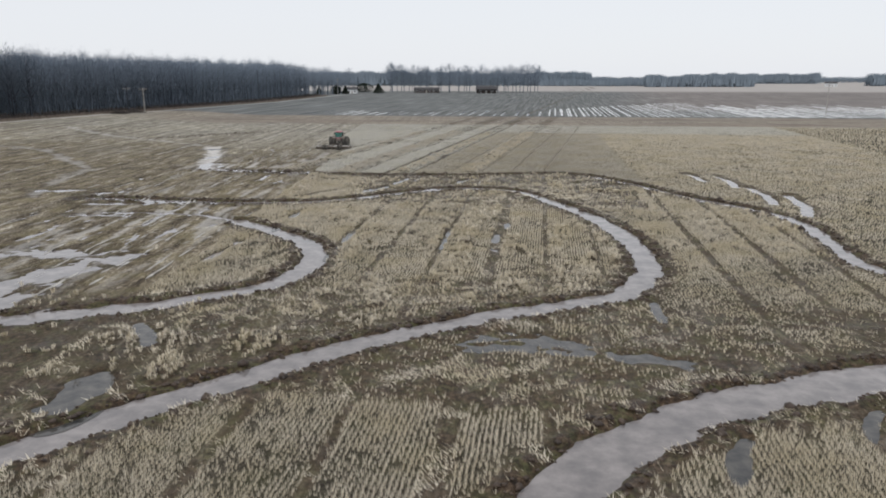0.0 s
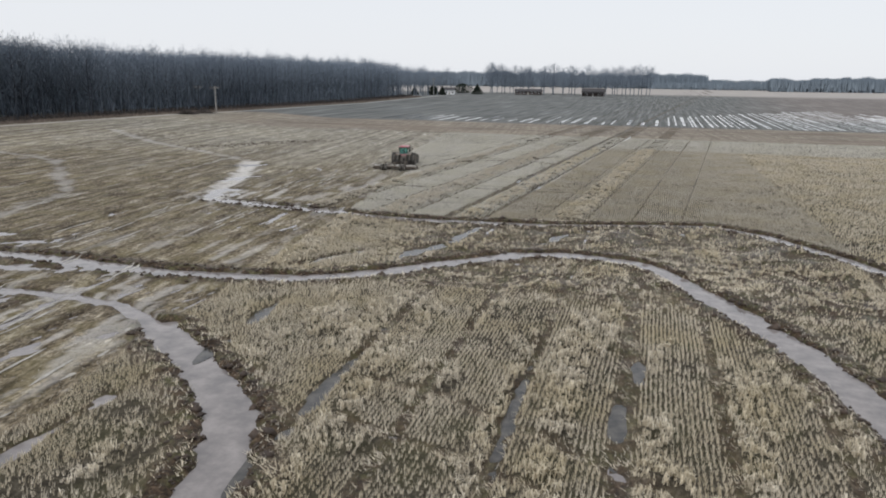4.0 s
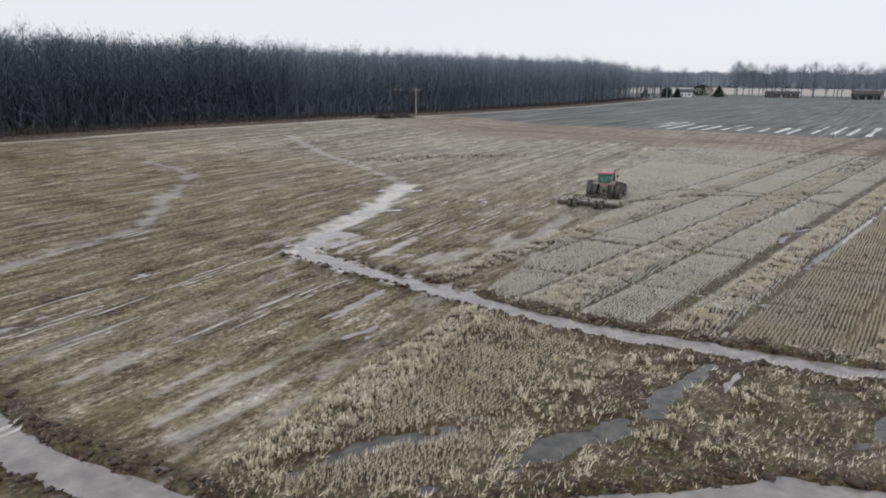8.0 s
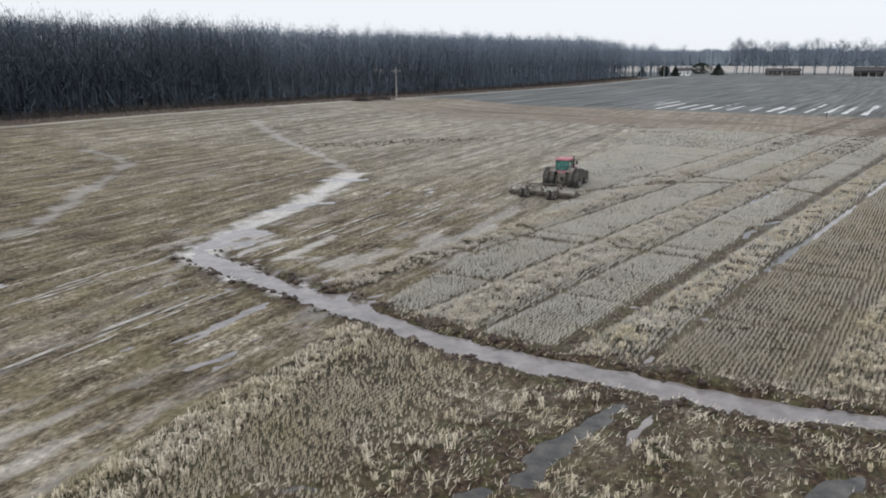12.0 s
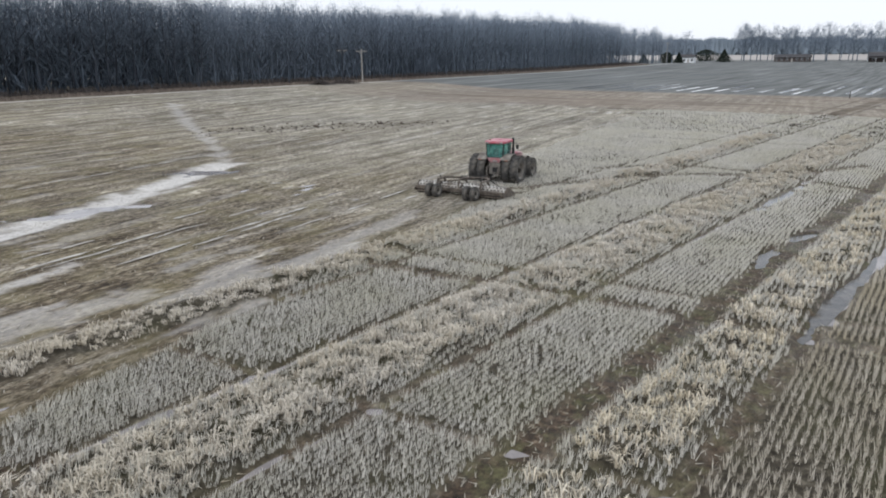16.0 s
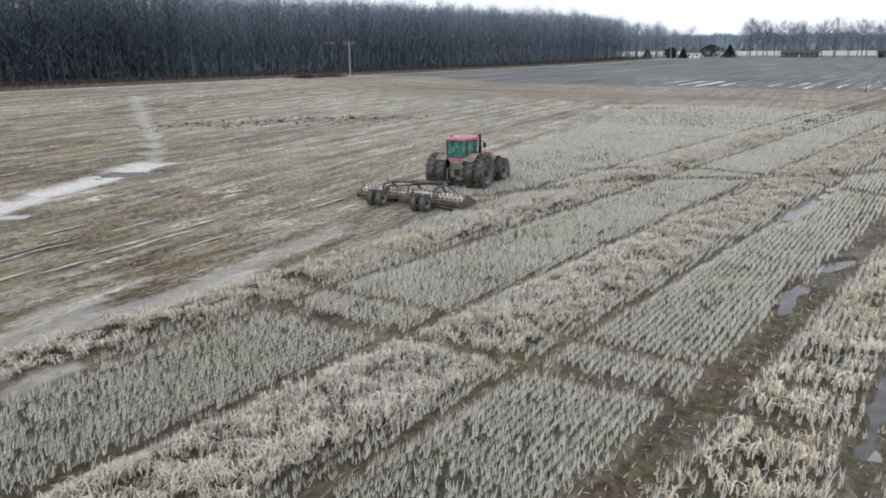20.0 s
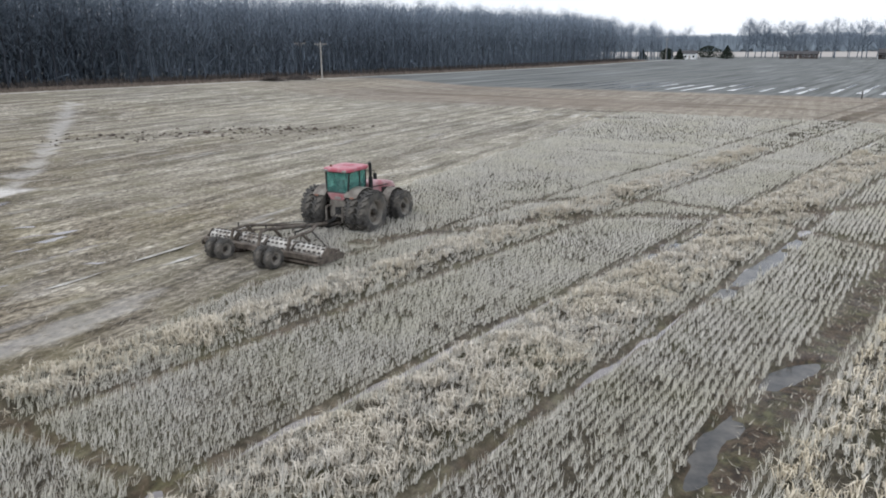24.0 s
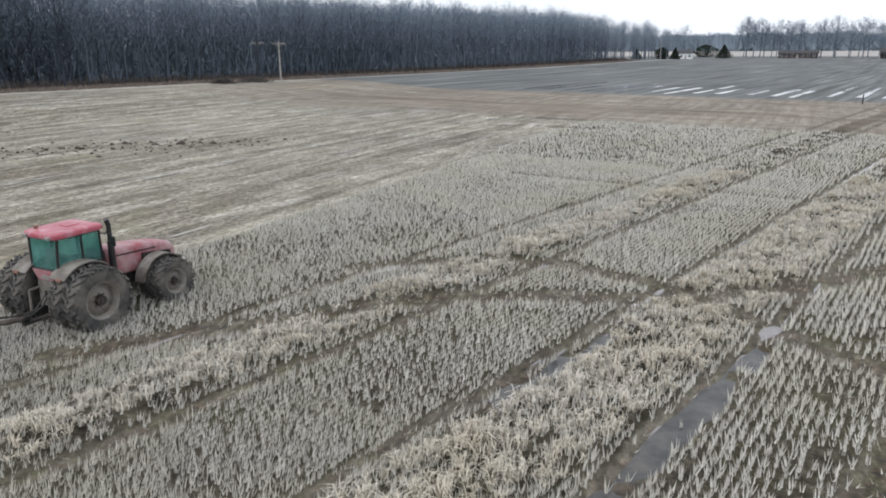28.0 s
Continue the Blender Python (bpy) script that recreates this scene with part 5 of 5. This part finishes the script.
    part("number_plate", box((0.05, f0 - 0.065, 1.70), (0.34, 0.02, 0.12), bevel=0.0), M_LAMP, t)
    for s in (-1, 1):
        x0, x1 = sorted((s * 0.55, s * 1.24))
        fender = part("rear_fender", arch(0.05, R, R + 0.05, 52, 138, 0.04, x0, x1), M_FENDER, t, "mud-caked grey mudguard")
        part("tail_lamp", box((s * 1.0, -0.80, 1.80), (0.22, 0.06, 0.10), (-25, 0, 0), 0.02), M_ORANGE, fender)
        x0, x1 = sorted((s * 0.70, s * 1.16))
        part("front_fender", arch(2.95, FR, FR + 0.10, 35, 172, 0.035, x0, x1), M_FENDER, t, "mud-splashed front mudguard")
        part("mirror_arm", bars([(s * 0.62, 1.05, 2.78), (s * 1.02, 1.15, 2.80), (s * 1.04, 1.15, 2.7)], r=0.018), M_BLACK, t)
        part("mirror", box((s * 1.05, 1.16, 2.54), (0.2, 0.05, 0.3), bevel=0.02), M_BLACK, t)
        for k, z in enumerate((0.62, 0.92, 1.2)):
            if s < 0:
                part("step", box((s * (0.86 - 0.05 * k), 1.02, z), (0.34, 0.26, 0.035), bevel=0.01), M_IRON, t)
    part("fuel_tank", box((-0.55, 0.95, 1.05), (0.42, 0.8, 0.5), bevel=0.08), M_BLACK, t)
    part("battery_box", box((0.58, 1.0, 1.05), (0.42, 0.7, 0.45), bevel=0.06), M_BLACK, t)
    bm = bmesh.new()
    bar_into(bm, (0.66, 1.36, 1.45), (0.66, 1.36, 2.45), 0.105, 14)
    bar_into(bm, (0.66, 1.36, 2.45), (0.66, 1.36, 2.98), 0.075, 12)
    bar_into(bm, (0.66, 1.36, 2.98), (0.66, 1.30, 3.16), 0.078, 12)
    part("exhaust_stack", bm, M_BLACK, t, "tall black exhaust stack")
    part("grab_rail", bars([(0.70, 1.16, 2.72), (0.62, 1.30, 2.78), (0.66, 1.36, 2.7)], r=0.02), M_BLACK, t)
    part("rear_casting", loft([[(px, y, 1.18 + pz) for px, pz in rounded(w, 0.42, 0.12)] for y, w in ((-0.30, 0.50), (-0.52, 0.44))]), M_FENDER, t)
    part("casting_recess", box((0.02, -0.535, 1.08), (0.34, 0.04, 0.34), bevel=0.03), M_BLACK, t)
    # rear linkage
    for s in (-1, 1):
        part("lower_link", bars([(s * 0.42, -0.3, 0.62), (s * 0.46, -1.15, 0.60)], r=0.05), M_IRON, t)
        part("lift_arm", bars([(s * 0.36, -0.3, 1.35), (s * 0.46, -0.82, 1.28), (s * 0.45, -0.85, 0.64)], r=0.045), M_FENDER, t)
    part("linkage_frame", bars([(-0.45, -0.42, 1.42), (-0.35, -0.52, 0.75)], [(0.45, -0.42, 1.42), (0.35, -0.52, 0.75)], [(-0.45, -0.42, 1.42), (0.45, -0.42, 1.42)], r=0.06), M_FENDER, t)
    part("drawbar", box((0, -0.85, 0.48), (0.16, 1.2, 0.1), bevel=0.02), M_IRON, t)
    part("hydraulic_hose", bars([(0.2, -0.48, 1.3), (0.32, -0.72, 1.28), (0.30, -0.95, 0.95), (0.12, -1.2, 0.72), (0.0, -1.6, 0.66)], [(0.05, -0.48, 1.25), (0.16, -0.75, 1.2), (0.1, -1.1, 0.8), (-0.06, -1.7, 0.66)], r=0.02), M_BLACK, t)
    t.matrix_basis = pose(TRACTOR[0], TRACTOR[1], -0.10, 0, 0, HEADING)
    return t


bm = box((0, 0, 0), (0.125, 0.08, 0.035), bevel=0.0)
BLADE = bpy.data.meshes.new("blade")
bm.to_mesh(BLADE)
bm.free()
BLADE.materials.append(M_LUG)


def drum_part(parent, x0, x1, y, z, r, phase):
    bm = bmesh.new()
    lathe_into(bm, [(x0, 0.05), (x0, r * 0.72), (x0, r - 0.01), (x0 + 0.02, r), (x1 - 0.02, r), (x1, r - 0.01), (x1, r * 0.72), (x1, 0.05)], (0, y, z), 32)
    drum = part("drum", bm, M_DRUM, parent, "pale scraped steel drum with dark blades")
    for x, s in ((x0, -1), (x1, 1)):
        bm = bmesh.new()
        bar_into(bm, (x - s * 0.02, y, z), (x + s * 0.012, y, z), r * 0.80, 24)
        part("end_plate", bm, M_LUG, drum)
    for i in range(12):
        for j in range(6):
            blade = new("blade", BLADE)
            blade.parent = drum
            blade.matrix_basis = Matrix.Translation((0, y, z)) @ pose(0, 0, 0, 30.0 * i + phase, 0, 0) @ pose(x0 + (x1 - x0) * (j + (0.28 if i % 2 else 0.72)) / 6, 0, r + 0.004)
    return drum


def build_roller():
    t = tagged(new("stubble_roller"), "mud-caked drum roller with four small wheels behind the tractor", "farm implement")
    r, z, y = 0.37, 0.40, -5.15
    # four drums in two staggered pairs
    for k, (x0, x1, yy) in enumerate(((-3.25, -1.80, y - 0.02), (-1.62, -0.16, y + 0.12), (0.0, 1.45, y + 0.12), (1.60, 3.15, y - 0.02))):
        drum_part(t, x0, x1, yy, z, r, 11 * k)
        for x in (x0 - 0.05, x1 + 0.05):
            part("bearing_plate", slab([(yy - 0.45, 0.16), (yy + 0.42, 0.16), (yy + 0.36, 0.62), (yy - 0.12, 0.80), (yy - 0.45, 0.55)], (x - 0.03, x + 0.03)), M_MUDDY, t)
    part("rear_beam", box((-0.05, y - 0.62, 0.42), (6.45, 0.22, 0.24), bevel=0.04), M_MUDDY, t)
    part("lower_pan", box((1.9, y - 0.42, 0.20), (2.6, 0.55, 0.10), (6, 0, 0), 0.03), M_MUDDY, t)
    part("lower_pan", box((-2.2, y - 0.42, 0.20), (2.1, 0.55, 0.10), (6, 0, 0), 0.03), M_MUDDY, t)
    part("front_beam", box((-0.05, y + 0.62, 0.44), (6.45, 0.18, 0.18), bevel=0.03), M_MUDDY, t)
    part("end_skid", slab([(y - 0.75, 0.18), (y + 0.75, 0.14), (y + 0.92, 0.30), (y + 0.6, 0.46), (y - 0.75, 0.40)], (3.2, 3.27)), M_MUDDY, t)
    part("end_skid", slab([(y - 0.75, 0.18), (y + 0.75, 0.14), (y + 0.92, 0.30), (y + 0.6, 0.46), (y - 0.75, 0.40)], (-3.37, -3.30)), M_MUDDY, t)
    # arms over the drums
    for x, top in ((-1.70, 1.00), (-0.08, 1.08), (1.52, 1.00)):
        part("arch_arm", bars([(x, y - 0.62, 0.5), (x, y - 0.42, top), (x, y + 0.30, top + 0.02), (x, y + 0.75, 0.62)], r=0.07), M_MUDDY, t)
        bm = bmesh.new()
        bar_into(bm, (x, y - 0.1, top + 0.02), (x, y - 0.1, top + 0.24), 0.03, 8)
        part("pin_post", bm, M_IRON, t)
    hitch = (0.0, -1.45, 0.58)
    part("tongue", bars([hitch, (0.0, -2.6, 0.72), (0.0, y + 1.0, 0.98), (-0.08, y + 0.1, 1.08)], r=0.085), M_MUDDY, t)
    part("tongue_brace", bars([(0.02, -2.2, 0.68), (-1.70, y + 0.35, 1.02)], r=0.065), M_MUDDY, t)
    part("tongue_brace", bars([(0.02, -2.2, 0.68), (1.30, y + 1.15, 0.95), (1.52, y + 0.35, 1.02)], r=0.075), M_MUDDY, t)
    part("outer_brace", bars([(0.0, -2.9, 0.74), (-2.9, y + 0.6, 0.55)], r=0.05), M_MUDDY, t)
    part("stay_rod", bars([(1.30, y + 1.15, 0.95), (2.6, y + 0.7, 0.42)], r=0.03), M_IRON, t)
    part("hydraulic_ram", bars([(0.35, -3.0, 0.82), (1.0, y + 0.55, 1.0)], r=0.045), M_IRON, t)
    part("hydraulic_hose", bars([(0.0, -1.5, 0.7), (0.25, -2.5, 0.95), (0.6, -3.6, 1.05), (0.9, y + 0.4, 1.12)], [(0.0, -1.5, 0.7), (-0.3, -2.8, 0.92), (-0.8, -4.0, 1.02)], r=0.018), M_BLACK, t)
    bm = bmesh.new()
    bar_into(bm, (0, -1.55, 0.58), (0, -1.25, 0.55), 0.09, 10)
    part("hitch_eye", bm, M_IRON, t)
    for x in (-1.42, 1.32):
        part("wheel_arm", bars([(x, y - 0.6, 0.5), (x, y - 1.02, 0.52), (x, y - 1.48, 0.46)], r=0.075), M_MUDDY, t)
        bm = bmesh.new()
        bar_into(bm, (x - 0.42, y - 1.48, 0.46), (x + 0.42, y - 1.48, 0.46), 0.045, 8)
        part("wheel_axle", bm, M_IRON, t)
        wheel(t, x - 0.27, y - 1.48, 0.46, 0.46, 0.30, 14, 0.235, -1, name="gauge_wheel")
        wheel(t, x + 0.27, y - 1.48, 0.46, 0.46, 0.30, 14, 0.235, 1, name="gauge_wheel")
    t.matrix_basis = pose(TRACTOR[0], TRACTOR[1], -0.03, 0, 0, HEADING) @ pose(0, -1.4, 0, 0, 0, -3.5) @ pose(0, 1.4, 0)


build_tractor()
build_roller()


# ---- along the edge of the woods and the farmyard ----
M_POLE = two_tone("weathered_grey_wood", (0.26, 0.24, 0.215), (0.46, 0.44, 0.41), 2.0, 0.85)
M_WHITE = two_tone("white_siding", (0.66, 0.67, 0.68), (0.8, 0.81, 0.82), 0.6, 0.6)
M_SHINGLE = two_tone("dark_shingle_roof", (0.035, 0.034, 0.037), (0.07, 0.067, 0.07), 0.8, 0.85)
M_BRICK = two_tone("brown_brick_wall", (0.050, 0.040, 0.038), (0.085, 0.068, 0.062), 1.2, 0.85)
M_PANE = two_tone("dark_window_glass", (0.02, 0.024, 0.03), (0.05, 0.055, 0.06), 0.5, 0.1)
M_CERAMIC = two_tone("brown_ceramic", (0.12, 0.08, 0.06), (0.2, 0.15, 0.12), 4.0, 0.3)


def utility_pole(x, y, tall, arm, turn, wood=M_POLE):
    t = tagged(new("utility_pole"), "weathered wooden utility pole with a crossarm", "pole", group="poles along the field")
    bm = bmesh.new()
    bar_into(bm, (0, 0, -0.3), (0, 0, tall), 0.19, 12, 0.12)
    part("post", bm, wood, t)
    part("crossarm", box((0, 0.16, tall - 0.5), (arm, 0.14, 0.16), bevel=0.02), M_POLE, t)
    part("brace", bars([(-arm * 0.3, 0.2, tall - 0.55), (0, 0.17, tall - 1.2), (arm * 0.3, 0.2, tall - 0.55)], r=0.04), M_POLE, t)
    for k in (-0.44, 0.0, 0.44):
        bm = bmesh.new()
        bar_into(bm, (arm * k, 0.16, tall - 0.42), (arm * k, 0.16, tall - 0.2), 0.06, 8, 0.035)
        part("insulator", bm, M_CERAMIC, t)
    t.matrix_basis = pose(x, y, float(rise(x, y)), 0, 0, turn)


utility_pole(-137.0, 241.0, 8.2, 2.9, 40)
utility_pole(-142.2, 239.5, 8.4, 2.6, 40, M_BARK)
utility_pole(-139.5, 500.0, 11.0, 2.6, 10)
utility_pole(134.0, 365.0, 10.0, 2.6, 0)
post = tagged(new("fence_post"), "short dark post beside the farm lane", "post")
bm = bmesh.new()
bar_into(bm, (0, 0, -0.2), (0, 0, 1.25), 0.10, 10, 0.09)
part("stake", bm, M_IRON, post)
part("cap", box((0, 0, 1.27), (0.22, 0.22, 0.05), bevel=0.01), M_IRON, post)
post.location = (-26.8, 246.0, 0)


def building(name, label, x, y, lx, ly, wall_h, roof_h, turn, wall_mat, windows, porch=False):
    t = tagged(new(name), label, "building")
    part("wall", loft([[(-lx, -ly, z), (lx, -ly, z), (lx, ly, z), (-lx, ly, z)] for z in (-0.2, wall_h)]), wall_mat, t)
    e = 0.5
    part("roof", loft([[(xx, -ly - e, wall_h), (xx, 0, wall_h + roof_h), (xx, ly + e, wall_h), (xx, ly + e, wall_h + 0.2), (xx, 0, wall_h + roof_h + 0.25), (xx, -ly - e, wall_h + 0.2)] for xx in (-lx - e, lx + e)]), M_SHINGLE, t)
    for k in range(windows):
        xx = -lx + 2 * lx * (k + 0.5) / windows
        if k == windows // 2:
            d = part("door", box((xx, -ly - 0.03, 1.05), (1.0, 0.08, 2.1), bevel=0.01), M_POLE, t)
            part("knob", box((xx + 0.38, -ly - 0.09, 1.0), (0.08, 0.06, 0.08), bevel=0.01), M_IRON, d)
        else:
            w = part("window", box((xx, -ly - 0.02, 1.6), (1.25, 0.08, 1.35), bevel=0.01), M_WHITE, t)
            part("pane", box((xx, -ly - 0.065, 1.6), (1.05, 0.03, 1.15), bevel=0.0), M_PANE, w)
    if porch:
        for k in range(5):
            bm = bmesh.new()
            bar_into(bm, (-lx + 2 * lx * k / 4, -ly - 2.2, 0), (-lx + 2 * lx * k / 4, -ly - 2.2, 2.5), 0.1, 8)
            part("porch_post", bm, M_WHITE, t)
        part("porch_roof", box((0, -ly - 1.3, 2.6), (2 * lx + 0.6, 2.6, 0.15), (6, 0, 0), 0.02), M_SHINGLE, t)
    part("chimney", box((lx * 0.4, 0.3, wall_h + roof_h + 0.1), (0.7, 0.7, 1.2), bevel=0.02), M_BRICK, t)
    t.matrix_basis = pose(x, y, 0, 0, 0, turn)


building("house", "small white sided house beyond the field", -147, 566, 4.5, 4.0, 3.2, 1.6, 8, M_WHITE, 4)
building("farmhouse", "long low brown brick farmhouse under bare trees", -92, 600, 10.0, 5.0, 2.5, 1.6, 4, M_BRICK, 7)
building("barn", "open-fronted barn with a dark roof by the trees", -42, 590, 8.0, 5.0, 3.2, 2.2, 0, M_BRICK, 3, True)
building("far_shed", "distant white farm shed on the horizon", 372, 1010, 6.0, 5.0, 4.0, 2.0, 0, M_WHITE, 3)


def evergreen(x, y, wide, tall, seed, pointed):
    rng = np.random.default_rng(seed)
    t = tagged(new("evergreen_tree"), "dark round evergreen by the farmyard" if not pointed else "dark cone-shaped cedar at the field's edge", "tree")
    t.location = (x, y, float(rise(x, y)))
    co, f = tubes(np.array([[0.0, 0, -0.2], [0, 0, tall * 0.4]]), np.array([[0.0, 0, tall * 0.4], [0.1, 0, tall * 0.85]]), np.array([0.35, 0.25]), np.array([0.25, 0.08]), 6)
    arrays("trunk", co, f, M_BARK, 4, t)
    n = 2600
    u = rng.uniform(0.06, 1, n)
    a = rng.uniform(0, 2 * np.pi, n)
    lump = 1 + 0.22 * np.sin(3 * a + seed) + 0.15 * np.sin(7 * a + 5 * u)
    rr = wide * lump * (np.sqrt(np.clip(1 - (2 * u - 0.95) ** 2, 0, 1)) if not pointed else (1.02 - u) * 1.1) * rng.uniform(0.0, 1.0, n) ** 0.4
    p = np.stack([rr * np.cos(a), rr * np.sin(a), tall * u], 1)
    d = rng.normal(0, 1, (n, 3))
    w = rng.normal(0, 1, (n, 3))
    d, w = d / np.linalg.norm(d, axis=1, keepdims=True) * 0.55, w / np.linalg.norm(w, axis=1, keepdims=True) * 0.28
    tri = np.stack([p - w, p + w, p + d], 1).reshape(-1, 3)
    arrays("crown", tri, np.arange(len(tri)).reshape(-1, 3), M_EVERGREEN, 3, t)


evergreen(-146.0, 605.0, 7.2, 7.6, 51, False)
evergreen(-126.0, 570.0, 4.6, 7.6, 52, True)
evergreen(-159.0, 520.0, 2.6, 5.5, 53, True)
evergreen(-150.0, 535.0, 3.6, 6.5, 54, False)
evergreen(-146.0, 545.0, 3.0, 6.0, 55, True)


def brush_pile(x, y, size, seed):
    rng = np.random.default_rng(seed)
    n = 420
    p = rng.normal(0, 1, (n, 3)) * np.array([size, size * 0.5, 0.0])
    p[:, 2] = rng.uniform(0, 1.0, n) * 1.1 * np.exp(-(p[:, 0] / size) ** 2)
    d = rng.normal(0, 1, (n, 3)) * np.array([0.8, 0.8, 0.3])
    co, f = tubes(p - d * 0.6, p + d * 0.6, np.full(n, 0.05), np.full(n, 0.025), 3)
    co[:, 2] = np.maximum(co[:, 2], -0.1)
    t = arrays("brush_pile", co, f, M_BRUSH, 4)
    t.location = (x, y, float(rise(x, y)))
    tagged(t, "low heap of reddish-brown cut brush on the field", "brush pile", kind="stuff")


brush_pile(-136.5, 233.0, 2.2, 61)
brush_pile(-137.5, 226.0, 1.6, 62)


# ---- clods along the channels ----
def clods():
    rng = np.random.default_rng(71)
    pts = []
    for half, line in CHANNELS:
        if half < 0.4 or (line[0][0] < -45 and line[-1][1] > 100):
            continue
        for (ax, ay), (bx, by) in zip(line, line[1:]):
            ln = math.hypot(bx - ax, by - ay)
            n = int(ln * (12 if max(ay, by) < 130 else 3))
            f, side = rng.uniform(0, 1, n), rng.choice([-1, 1], n)
            off = side * (half + np.abs(rng.normal(0.35, 0.45, n)))
            pts.append(np.stack([ax + (bx - ax) * f - (by - ay) / ln * off, ay + (by - ay) * f + (bx - ax) / ln * off], 1))
    p = np.concatenate(pts)
    p = p[(np.abs(p[:, 0] + 20) < 60) & (p[:, 1] > 8)]
    f = rng.uniform(-0.1, 1.1, 260)
    turned = np.stack([-85 + 15 * f + rng.normal(0, 2.4, 260), 153 + 18 * f + rng.normal(0, 2.4, 260)], 1)
    p = np.concatenate([p, turned])
    h = field(p[:, 0], p[:, 1])[0]
    n = len(p)
    r = rng.gamma(2.0, 0.035, n) + 0.03
    r[-260:] *= 1.1
    base = np.array([(1, 0, 0), (0, 1, 0), (-1, 0, 0), (0, -1, 0), (0, 0, 1), (0, 0, -1)], float)
    a = rng.uniform(0, 6.28, n)
    co = base[None] * (r[:, None, None] * rng.uniform(0.6, 1.3, (n, 6, 1)))
    x = co[..., 0] * np.cos(a)[:, None] - co[..., 1] * np.sin(a)[:, None]
    y = co[..., 0] * np.sin(a)[:, None] + co[..., 1] * np.cos(a)[:, None]
    co = np.stack([x * 1.3 + p[:, :1], y * 1.3 + p[:, 1:], co[..., 2] * 0.8 + h[:, None] + 0.02], -1)
    tri = np.array([(0, 1, 4), (1, 2, 4), (2, 3, 4), (3, 0, 4), (1, 0, 5), (2, 1, 5), (3, 2, 5), (0, 3, 5)])
    f = (np.arange(n)[:, None, None] * 6 + tri[None]).reshape(-1, 3)
    m = two_tone("dark_wet_clods", (0.028, 0.018, 0.013), (0.088, 0.060, 0.042), 1.5, 0.6)
    tagged(arrays("mud_clods", co.reshape(-1, 3), f, m), "dark wet clods thrown up along the channels", "mud", kind="stuff")


clods()
